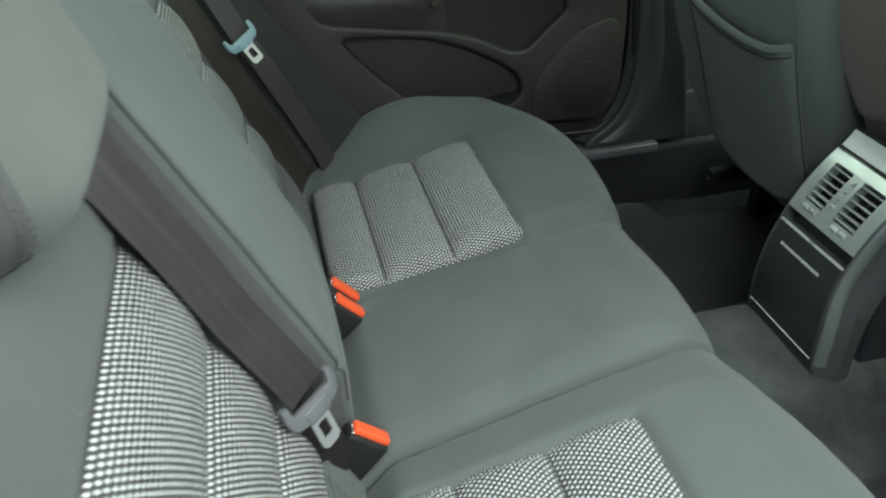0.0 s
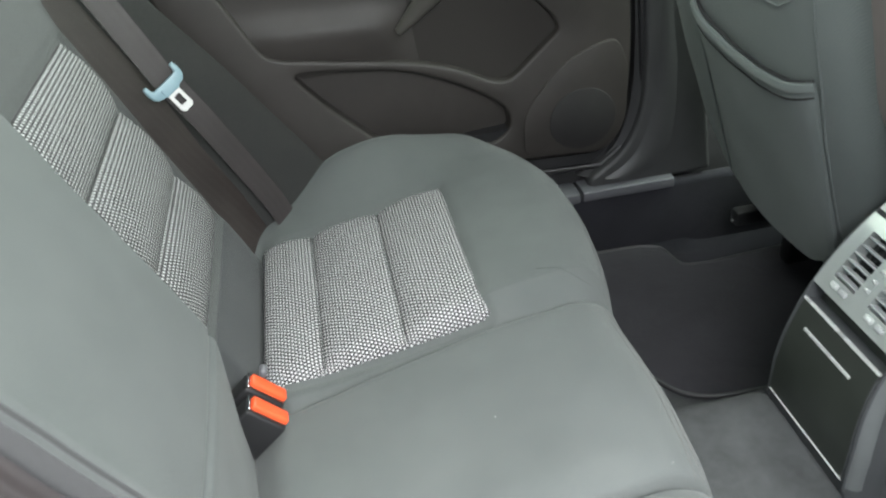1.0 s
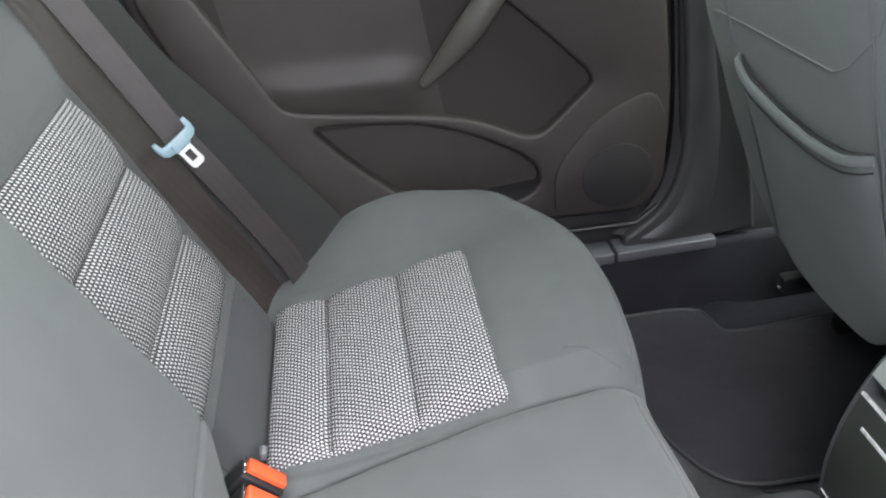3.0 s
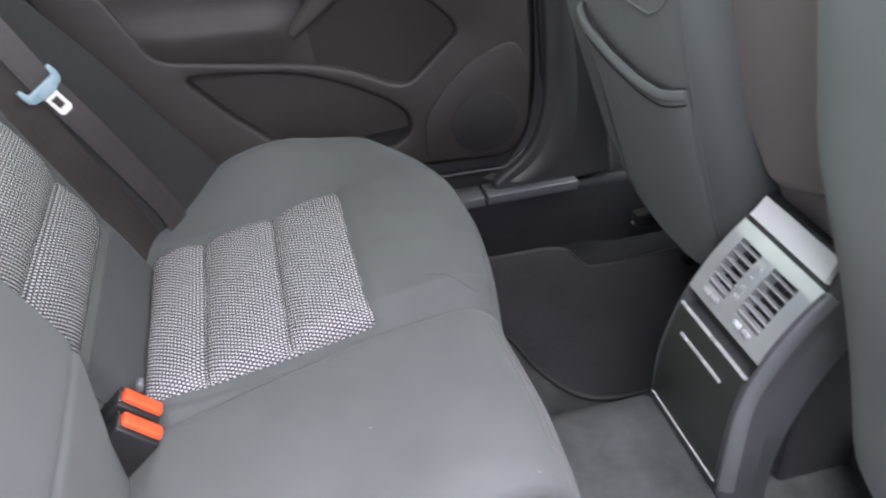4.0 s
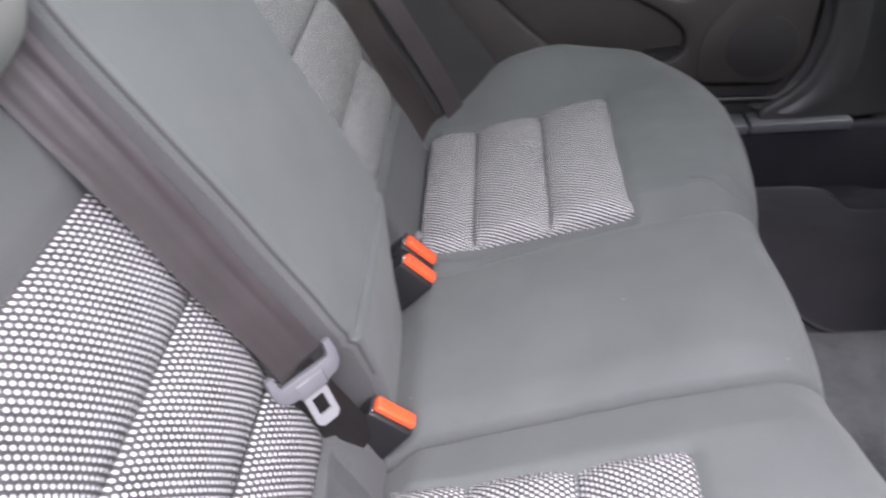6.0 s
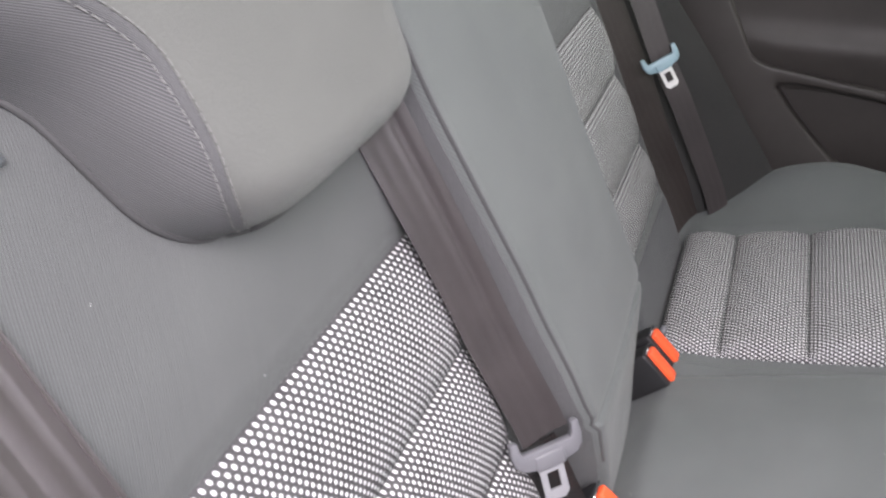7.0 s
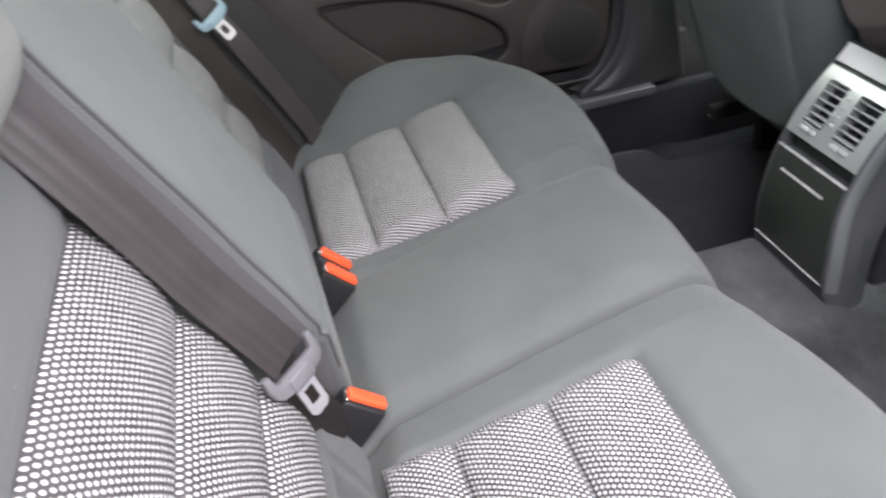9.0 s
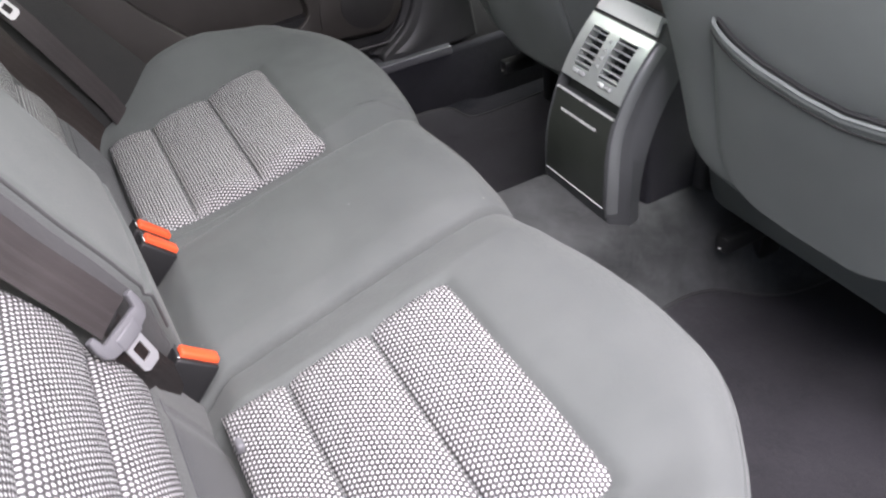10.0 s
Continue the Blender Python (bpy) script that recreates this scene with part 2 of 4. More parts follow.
def sm(a, b, x):
    t = min(1.0, max(0.0, (x - a) / (b - a)))
    return t * t * (3 - 2 * t)


def lerp_table(table, x):
    if x <= table[0][0]:
        return table[0][1]
    for (x0, y0), (x1, y1) in zip(table, table[1:]):
        if x <= x1:
            t = (x - x0) / (x1 - x0)
            return y0 + (y1 - y0) * t
    return table[-1][1]


def smooth_table(table, x):
    """The table smoothed a little, so that surfaces have no kinks."""
    h = 0.012
    return sum(lerp_table(table, x + d * h) for d in (-2, -1, 0, 1, 2)) / 5


def steps(a, b, n):
    return [a + (b - a) * i / n for i in range(n + 1)]


def sheet(fn, us, vs, back, uv=None):
    """A closed slab: fn(u, v) gives its face, back(p, u, v) the matching point behind it."""
    bm = bmesh.new()
    lay = bm.loops.layers.uv.new("UVMap")
    front = [[bm.verts.new(fn(u, v)) for v in vs] for u in us]
    rear = [[bm.verts.new(back(front[i][j].co, u, v)) for j, v in enumerate(vs)] for i, u in enumerate(us)]
    uvs = {}
    for i, u in enumerate(us):
        for j, v in enumerate(vs):
            w = uv(u, v) if uv else (u, v)
            uvs[front[i][j]] = uvs[rear[i][j]] = w
    deep = {rear[i][j]: (rear[i][j].co - front[i][j].co).length for i in range(len(us)) for j in range(len(vs))}
    def face(*vv, su=0, sv=0):
        try:
            f = bm.faces.new(vv)
        except ValueError:
            return
        for l in f.loops:
            k = deep.get(l.vert, 0.0)
            l[lay].uv = (uvs[l.vert][0] + su * k, uvs[l.vert][1] + sv * k)
    n, m = len(us), len(vs)
    for i in range(n - 1):
        for j in range(m - 1):
            face(front[i][j], front[i + 1][j], front[i + 1][j + 1], front[i][j + 1])
            face(rear[i][j], rear[i][j + 1], rear[i + 1][j + 1], rear[i + 1][j])
    for i in range(n - 1):
        face(front[i][0], rear[i][0], rear[i + 1][0], front[i + 1][0], su=-1)
        face(front[i][m - 1], front[i + 1][m - 1], rear[i + 1][m - 1], rear[i][m - 1], su=1)
    for j in range(m - 1):
        face(front[0][j], front[0][j + 1], rear[0][j + 1], rear[0][j], sv=-1)
        face(front[n - 1][j], rear[n - 1][j], rear[n - 1][j + 1], front[n - 1][j + 1], sv=1)
    return bm


def rbox(size, m, bevel=0.004, seg=3):
    """A rounded block of that size, centred at the pose m."""
    bm = bmesh.new()
    bmesh.ops.create_cube(bm, size=1.0)
    bmesh.ops.scale(bm, vec=size, verts=bm.verts)
    if bevel > 0:
        bmesh.ops.bevel(bm, geom=list(bm.edges), offset=bevel, segments=seg, profile=0.5, affect="EDGES")
    bm.transform(m)
    return bm


def prism(outline, to3d, depth_vec, bevel=0.0, seg=2):
    """A slab from a plane outline: to3d(a, b) places a point, depth_vec its thickness."""
    bm = bmesh.new()
    lo = [bm.verts.new(to3d(a, b)) for a, b in outline]
    hi = [bm.verts.new(Vector(to3d(a, b)) + Vector(depth_vec)) for a, b in outline]
    bm.faces.new(lo)
    bm.faces.new(hi[::-1])
    n = len(lo)
    for i in range(n):
        bm.faces.new((lo[i], hi[i], hi[(i + 1) % n], lo[(i + 1) % n]))
    if bevel:
        bmesh.ops.recalc_face_normals(bm, faces=bm.faces)
        rim = [e for e in bm.edges if any(len(f.verts) > 4 for f in e.link_faces)]
        bmesh.ops.bevel(bm, geom=rim, offset=bevel, segments=seg, profile=0.5, affect="EDGES")
    return bm


def round_outline(pts, r, n=5):
    """A closed outline with its corners rounded."""
    out = []
    k = len(pts)
    for i in range(k):
        p0, p, p1 = Vector(pts[i - 1]), Vector(pts[i]), Vector(pts[(i + 1) % k])
        a, b = (p0 - p), (p1 - p)
        rr = min(r if not isinstance(r, (list, tuple)) else r[i], a.length * 0.48, b.length * 0.48)
        s, e = p + a.normalized() * rr, p + b.normalized() * rr
        for j in range(n + 1):
            t = j / n
            out.append(tuple((1 - t) ** 2 * s + 2 * t * (1 - t) * p + t * t * e))
    return out


def tube(path, radius, sides=8, flat=1.0, closed=False):
    """A round cord along a path of points; radius may be a list, one for each."""
    bm = bmesh.new()
    pts = [Vector(p) for p in path]
    rings = []
    n = len(pts)
    for i, p in enumerate(pts):
        a = pts[i - 1] if (i or closed) else p
        b = pts[(i + 1) % n] if (i < n - 1 or closed) else p
        d = (b - a).normalized()
        s = d.cross(Vector((0.13, 0.21, 0.97))).normalized()
        t = s.cross(d)
        rad = radius[i] if isinstance(radius, list) else radius
        rings.append([bm.verts.new(p + rad * (math.cos(w) * s + flat * math.sin(w) * t)) for w in (2 * math.pi * k / sides for k in range(sides))])
    for i in range(n if closed else n - 1):
        r0, r1 = rings[i], rings[(i + 1) % n]
        for k in range(sides):
            bm.faces.new((r0[k], r0[(k + 1) % sides], r1[(k + 1) % sides], r1[k]))
    if not closed:
        bm.faces.new(rings[0][::-1])
        bm.faces.new(rings[-1])
    return bm


def ribbon(path, across, width, thick=0.0014, crown=0.0, fold=0.0):
    """Webbing: a flat strip along a path, across gives its width's direction at each point."""
    pts = [Vector(p) for p in path]
    dist = [0.0]
    for a, b in zip(pts, pts[1:]):
        dist.append(dist[-1] + (b - a).length)
    n = len(pts)
    tang = [(pts[min(i + 1, n - 1)] - pts[max(i - 1, 0)]).normalized() for i in range(n)]
    side = []
    for i in range(n):
        s = Vector(across[i] if isinstance(across, list) else across)
        side.append((s - tang[i] * s.dot(tang[i])).normalized())
    nor = [side[i].cross(tang[i]) for i in range(n)]
    def fn(u, v):
        i = int(u)
        return pts[i] + side[i] * v * width + nor[i] * (crown * (1 - 4 * v * v) - fold * math.exp(-((v - 0.17) / 0.09) ** 2))
    return sheet(fn, list(range(n)), steps(-0.5, 0.5, 18), lambda p, u, v: p - nor[int(u)] * thick, lambda u, v: (v * width, dist[int(u)]))


# ---- the car's shell ----
def floor_z(x):
    return 0.025 - 0.114 * (x - 0.76)


def level(x, z):
    """The height, in the seat's frame, of a level line that passes z at the cushion's crease."""
    return z - 0.114 * x


def tunnel(y):
    return 0.165 * (1 - sm(0.07, 0.25, abs(y)))


def floor_point(x, y):
    up = 0.10 * sm(0.655, 0.675, abs(y)) * (1 - sm(0.80, 0.84, x))
    return Vector((x, y, floor_z(x) - 0.012 + tunnel(y) + up + 0.002 * noise.noise((x * 9, y * 9, 0))))


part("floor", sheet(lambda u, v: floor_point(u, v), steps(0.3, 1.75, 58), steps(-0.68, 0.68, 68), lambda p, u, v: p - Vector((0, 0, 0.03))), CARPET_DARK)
tagged(bpy.data.objects["floor"], "black carpeted car floor with a raised tunnel", "floor", "", "structure")

# carpet of the tunnel in front of the bench, paler and worn
def tunnel_point(u, v):
    return floor_point(u, v) + Vector((0, 0, 0.006 * (1 - (sm(0.30, 0.355, -v) if v < 0 else sm(0.45, 0.462, v)))))


ob = part("tunnel_carpet", sheet(tunnel_point, steps(0.42, 1.2, 40), steps(-0.36, 0.46, 68), lambda p, u, v: p - Vector((0, 0, 0.012))), CARPET)
tagged(ob, "worn grey carpet over the centre tunnel", "carpet", "", "structure")


# darker sheet laid over the grey tunnel carpet on its far flank
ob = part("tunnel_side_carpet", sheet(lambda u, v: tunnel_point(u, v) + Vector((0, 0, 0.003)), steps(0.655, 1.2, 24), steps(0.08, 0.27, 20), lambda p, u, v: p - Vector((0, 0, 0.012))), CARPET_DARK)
tagged(ob, "darker carpet sheet on the tunnel's flank below the console", "carpet", "", "structure")


# roof, rear shelf, window pillars and outer skins that close the cabin
def wall_panel(name, a, b, thick, mat, label, category):
    m = pose((a[0] + b[0]) / 2, (a[1] + b[1]) / 2, (a[2] + b[2]) / 2)
    ob = part(name, rbox([abs(b[i] - a[i]) for i in range(3)], m, 0.01, 2), mat)
    return tagged(ob, label, category, "", "structure")


wall_panel("ceiling", (-0.55, -0.60, 1.33), (1.02, 0.60, 1.36), 0.03, ROOF, "grey fabric headliner of the car", "headliner")
wall_panel("rear_shelf", (-0.75, -0.68, 0.90), (-0.26, 0.68, 0.93), 0.03, BLACK, "black parcel shelf behind the rear bench", "shelf")
wall_panel("boot_wall", (-0.80, -0.72, 0.02), (-0.77, 0.72, 0.93), 0.03, BLACK, "black wall behind the rear bench", "wall")
wall_panel("dashboard_wall", (1.62, -0.7, -0.1), (1.66, 0.7, 0.75), 0.03, BLACK, "black dashboard and bulkhead at the car's front", "dashboard")
wall_panel("near_sill", (0.3, -0.74, 0.0), (1.7, -0.66, 0.12), 0.03, SILL, "dark plastic sill under the open doorway", "sill")
wall_panel("near_front_door", (0.86, -0.78, 0.02), (1.66, -0.70, 0.72), 0.03, DOOR, "dark closed front door of the car", "door")
wall_panel("far_front_door", (0.80, 0.72, 0.02), (1.66, 0.79, 0.72), 0.03, DOOR, "dark closed front door of the car", "door")
wall_panel("near_rear_quarter", (-0.8, -0.80, 0.1), (-0.12, -0.71, 0.86), 0.03, PILLAR, "dark trim beside the rear bench", "trim")
wall_panel("far_rear_quarter", (-0.8, 0.73, 0.1), (-0.06, 0.80, 0.86), 0.03, PILLAR, "dark trim beside the rear bench", "trim")
wall_panel("near_centre_pillar", (0.80, -0.76, 0.1), (0.90, -0.69, 1.33), 0.03, PILLAR, "dark upright pillar trim between the doors", "pillar")
wall_panel("near_rear_pillar", (-0.62, -0.70, 0.85), (-0.42, -0.62, 1.33), 0.03, ROOF, "pale rear pillar trim", "pillar")
wall_panel("far_rear_pillar", (-0.62, 0.62, 0.85), (-0.42, 0.70, 1.33), 0.03, ROOF, "pale rear pillar trim", "pillar")
ground = wall_panel("ground", (-40, -40, -0.42), (40, 40, -0.32), 0.1, ASPHALT, "grey asphalt outside the car", "ground")
ground.matrix_world = FRAME.inverted()
ground.location = (0, 0, 0)

# ---- the far rear door ----
DY = 0.70


def door3(a, b):
    return Vector((a, DY, b))


door = thing("rear_door", (0.3, DY, 0.2), "dark brown-black plastic rear door with pocket, closed", "car door")
body_line = [(-0.05, 0.98), (-0.05, 0.5), (0.16, 0.24), (0.50, 0.262), (0.668, 0.235), (0.712, 0.29), (0.738, 0.50), (0.745, 0.98)]
part("door_panel", prism(round_outline(body_line, [0.02, 0.1, 0.05, 0.02, 0.07, 0.05, 0.1, 0.02]), door3, (0, 0.05, 0), 0.012, 3), DOOR, door)
# raised lower shell with the map pocket cut into it
POCKET = round_outline([(0.150, 0.548), (0.202, 0.541), (0.324, 0.511), (0.40, 0.470), (0.458, 0.427), (0.490, 0.392), (0.492, 0.356), (0.470, 0.338), (0.42, 0.328), (0.275, 0.375), (0.195, 0.475)], [0.02, 0.03, 0.04, 0.04, 0.03, 0.02, 0.02, 0.02, 0.03, 0.05, 0.03], 5)
SHELL = round_outline([(0.04, 0.80), (0.118, 0.590), (0.140, 0.577), (0.345, 0.519), (0.413, 0.490), (0.474, 0.447), (0.505, 0.442), (0.598, 0.507), (0.593, 0.530), (0.535, 0.606), (0.44, 0.72), (0.44, 0.97), (0.728, 0.97), (0.722, 0.46), (0.70, 0.30), (0.66, 0.256), (0.50, 0.284), (0.16, 0.28), (0.02, 0.56), (-0.03, 0.80)],
                      [0.01, 0.02, 0.02, 0.05, 0.03, 0.02, 0.015, 0.01, 0.01, 0.03, 0.03, 0.02, 0.02, 0.05, 0.04, 0.05, 0.02, 0.05, 0.08, 0.02], 4)


def ring_panel(outer, hole, to3d, depth, soft):
    """A plate with a hole through it, its front rims rounded."""
    bm = bmesh.new()
    loops = []
    for pts in (outer, hole):
        vs = [bm.verts.new(to3d(a, b)) for a, b in pts]
        loops.append(vs)
        for k in range(len(vs)):
            bm.edges.new((vs[k - 1], vs[k]))
    bmesh.ops.triangle_fill(bm, use_beauty=True, use_dissolve=False, edges=list(bm.edges))
    faces = list(bm.faces)
    ext = bmesh.ops.extrude_face_region(bm, geom=faces)
    moved = [g for g in ext["geom"] if isinstance(g, bmesh.types.BMVert)]
    bmesh.ops.translate(bm, vec=depth, verts=moved)
    top = set(moved)
    bmesh.ops.recalc_face_normals(bm, faces=bm.faces)
    rim = [e for e in bm.edges if e.verts[0] in top and e.verts[1] in top and any(not all(v in top for v in f.verts) for f in e.link_faces)]
    bmesh.ops.bevel(bm, geom=rim, offset=soft, segments=3, profile=0.5, affect="EDGES")
    return bm


lower = part("lower_shell", ring_panel(SHELL, POCKET, door3, (0, -0.028, 0), 0.006), DOOR, door, "moulded lower shell with a deep pocket")
part("pocket_floor", prism([(0.17, 0.345), (0.47, 0.335), (0.49, 0.352), (0.2, 0.365)], lambda a, b: Vector((a, DY - 0.022, b)), (0, 0.03, 0)), BLACK, lower)
# cloth field above the pocket and the grab handle
FIELD = [(0.02, 0.80), (0.10, 0.575), (0.33, 0.510), (0.415, 0.480), (0.485, 0.436), (0.505, 0.435), (0.61, 0.50), (0.61, 0.53), (0.55, 0.62), (0.46, 0.75), (0.46, 0.96), (0.02, 0.96)]
part("cloth_field", prism(FIELD, lambda a, b: Vector((a, DY - 0.009, b)), (0, 0.03, 0)), DOOR_CLOTH, door, "dark cloth field sunk behind the armrest")


def armrest_point(u, v):
    """The soft armrest that swells out of the door above the pocket; u along it, v up its section."""
    x, z = 0.075 + 0.285 * u, 0.548 + 0.22 * v - 0.043 * u
    swell = math.exp(-((v - 0.34) / (0.24 if v < 0.34 else 0.10)) ** 2) * (1 - sm(0.80, 1.0, u)) * (0.45 + 0.55 * sm(0.0, 0.3, u))
    return Vector((x, DY - 0.0095 - 0.017 * swell * sm(0.0, 0.05, v) * (1 - sm(0.95, 1.0, v)), z))


part("door_armrest", sheet(armrest_point, steps(0, 1, 30), steps(0, 1, 24), lambda p, u, v: Vector((p.x, DY, p.z)), lambda u, v: (0.3 * u, 0.2 * v)), DOOR, door, "soft swelling armrest above the pocket")
arm = []
for i in range(15):
    t = i / 14
    arm.append((0.335 + 0.19 * t + 0.01 * math.sin(3 * t), DY - 0.030 - 0.028 * math.sin(math.pi * min(1, t * 1.2) * 0.8), 0.575 + 0.19 * t))
part("pull_handle", tube(arm, [0.0155 * sm(-0.3, 0.45, i / 14) for i in range(15)], 14, 1.35), HANDLE, door, "rounded grey plastic pull handle")
SPK = round_outline([(0.507, 0.30), (0.515, 0.375), (0.60, 0.455), (0.695, 0.475), (0.712, 0.42), (0.70, 0.31), (0.655, 0.262), (0.52, 0.285)], [0.02, 0.05, 0.06, 0.03, 0.03, 0.04, 0.04, 0.02], 5)
spk = part("speaker_cover", prism(SPK, lambda a, b: Vector((a, DY - 0.032, b)), (0, 0.02, 0), 0.004), DOOR, door)
disc = [(0.620 + 0.061 * math.cos(w), 0.337 + 0.058 * math.sin(w)) for w in (2 * math.pi * k / 40 for k in range(40))]
part("speaker_grille", prism(disc, lambda a, b: Vector((a, DY - 0.0338, b)), (0, 0.01, 0), 0.0015), GRILLE, spk, "round fine-meshed speaker grille")
# the bright edge lines that run round pocket and speaker
part("door_seal", tube([(0.10, DY - 0.01, 0.225), (0.50, DY - 0.01, 0.243), (0.65, DY - 0.012, 0.222), (0.715, DY - 0.012, 0.262), (0.742, DY - 0.012, 0.36), (0.752, DY - 0.012, 0.60), (0.757, DY - 0.012, 0.98)], 0.006, 10), BLACK, door, "black rubber seal")

# frame opening with the curved pillar foot, and the sill trim
PIL = round_outline([(0.742, 0.98), (0.752, 0.50), (0.735, 0.33), (0.70, 0.25), (0.62, 0.205), (0.62, 0.182), (0.79, 0.165), (0.86, 0.16), (0.83, 0.98)], [0.01, 0.1, 0.06, 0.05, 0.01, 0.01, 0.01, 0.01, 0.01], 6)
ob = part("centre_pillar_trim", prism(PIL, lambda a, b: Vector((a, 0.668, b)), (0, 0.08, 0), 0.008, 3), PILLAR)
tagged(ob, "dark plastic foot of the centre pillar", "pillar trim", "", "structure")
foot = [(0.756, 0.672, 0.62), (0.753, 0.671, 0.50), (0.745, 0.670, 0.40), (0.732, 0.668, 0.325), (0.708, 0.667, 0.262), (0.668, 0.668, 0.222), (0.61, 0.671, 0.200)]
outer_foot = [(0.805, 0.672, 0.62), (0.803, 0.670, 0.50), (0.800, 0.668, 0.40), (0.795, 0.666, 0.325), (0.785, 0.664, 0.262), (0.765, 0.662, 0.215), (0.70, 0.661, 0.190)]


def along(line, t):
    """A point of a smoothed line of seven points, t from 0 to 1."""
    acc = Vector()
    for d in (-2, -1, 0, 1, 2):
        s = min(max(t * 6 + d * 0.22, 0.0), 5.999)
        k = int(s)
        acc += Vector(line[k]).lerp(Vector(line[k + 1]), s - k)
    return acc / 5


def foot_point(u, v):
    a, b = along(foot, u) + Vector((-0.012, 0.026, 0.004)), along(outer_foot, u)
    swell = math.sin(math.pi * v)
    return a.lerp(b, v) + Vector((0.0, -0.014 * swell, 0.0))


ob = part("pillar_foot", sheet(foot_point, steps(0, 1, 40), steps(0, 1, 16), lambda p, u, v: p + Vector((0.004, 0.03, -0.004))), PILLAR)
tagged(ob, "rounded dark plastic foot flaring from pillar to sill", "pillar trim", "", "structure")
ob = part("sill_trim", rbox((0.18, 0.05, 0.02), pose(0.690, 0.675, 0.1735, 0, 6.5, 0), 0.003, 3), SILL)
tagged(ob, "dark grey plastic sill cover", "sill trim", "", "structure")
ob = part("rear_sill_trim", rbox((0.276, 0.05, 0.02), pose(0.458, 0.675, 0.199, 0, 6.5, 0), 0.003, 3), SILL)
tagged(ob, "dark grey plastic sill cover beside the bench", "sill trim", "", "structure")
ob = part("sill_side", rbox((0.90, 0.03, 0.17), pose(0.75, 0.672, 0.075, 0, 6.5, 0), 0.008, 3), CARPET_DARK)
tagged(ob, "black carpeted side of the door sill", "sill", "", "structure")

ob = part("door_gap_seal", rbox((1.10, 0.05, 0.34), pose(0.40, 0.735, 0.13, 0, 6.5, 0), 0.01, 2), BLACK)
tagged(ob, "black rubber and metal between door and sill", "door seal", "", "structure")

ob = part("pillar_gap_seal", rbox((0.12, 0.04, 0.80), pose(0.775, 0.745, 0.60), 0.008, 2), BLACK)
tagged(ob, "black rubber seal between rear door and centre pillar", "door seal", "", "structure")

# ---- rear bench: cushion ----
FRONT = [(0.0, 0.490), (0.11, 0.485), (0.15, 0.482), (0.2, 0.492), (0.28, 0.508), (0.37, 0.517), (0.46, 0.511), (0.505, 0.497), (0.56, 0.460), (0.59, 0.436), (0.65, 0.375), (0.68, 0.31), (0.695, 0.24)]
FRONT_FAR = [(0.0, 0.490), (0.11, 0.485), (0.15, 0.484), (0.2, 0.496), (0.28, 0.511), (0.37, 0.520), (0.46, 0.518), (0.505, 0.510), (0.541, 0.501), (0.567, 0.490), (0.60, 0.474), (0.633, 0.455), (0.66, 0.440), (0.68, 0.426), (0.695, 0.412)]
TOP = [(-0.08, 0.338), (0.03, 0.336), (0.113, 0.340), (0.225, 0.351), (0.333, 0.365), (0.40, 0.374), (0.46, 0.378), (0.52, 0.378)]


def seam_near(x):
    return smooth_table([(-0.06, -0.130), (0.04, -0.126), (0.2, -0.115), (0.31, -0.112), (0.42, -0.116), (0.5, -0.117)], x)


def seam_far(x):
    return smooth_table([(-0.06, 0.150), (0.05, 0.160), (0.12, 0.170), (0.22, 0.178), (0.33, 0.183), (0.43, 0.175), (0.52, 0.173)], x)


def valley(d):
    """Depth of the tuck at a section joint; d is the distance outside (+) or inside (-)."""
    crease = 0.022 * math.exp(-(d / 0.0042) ** 2)
    return crease + 0.028 * max(0.0, 1 - d / 0.048) if d > 0 else crease + 0.028 * math.exp(-abs(d / 0.010) ** 1.3)


def near_valley(d):
    """The near joint: the middle section slopes down to the proud edge of the outer one."""
    crease = 0.022 * math.exp(-(d / 0.0042) ** 2)
    return crease + 0.016 * max(0.0, 1 - d / 0.065) if d > 0 else crease + 0.016 * max(0.0, 1 + d / 0.045) ** 1.8


def cushion_top(x, y):
    a = abs(y)
    z = smooth_table(TOP, x)
    z += 0.060 * sm(0.535, 0.66, a) * ((1 - sm(0.22, 0.45, x)) if y > 0 else (1 - sm(0.30, 0.46, x))) * sm(0.02, 0.20, x)
    z -= 0.036 * (1 - sm(0.004, 0.062, x)) * (1 - sm(0.52, 0.60, a))
    n, f = seam_near(x), seam_far(x)
    if n < y < f:
        t = (2 * y - n - f) / (f - n)
        z += 0.006 * (1 - t * t)
    z -= near_valley(n - y) + valley(y - f)
    inside = sm(0.185, 0.203, a) * (1 - sm(0.525, 0.545, a)) * (1 - sm(0.325, 0.345, x))
    z -= 0.011 * inside
    z += 0.0028 * noise.noise((x * 9, y * 9, 2)) + 0.0011 * noise.noise((x * 30, y * 30, 4))
    return z


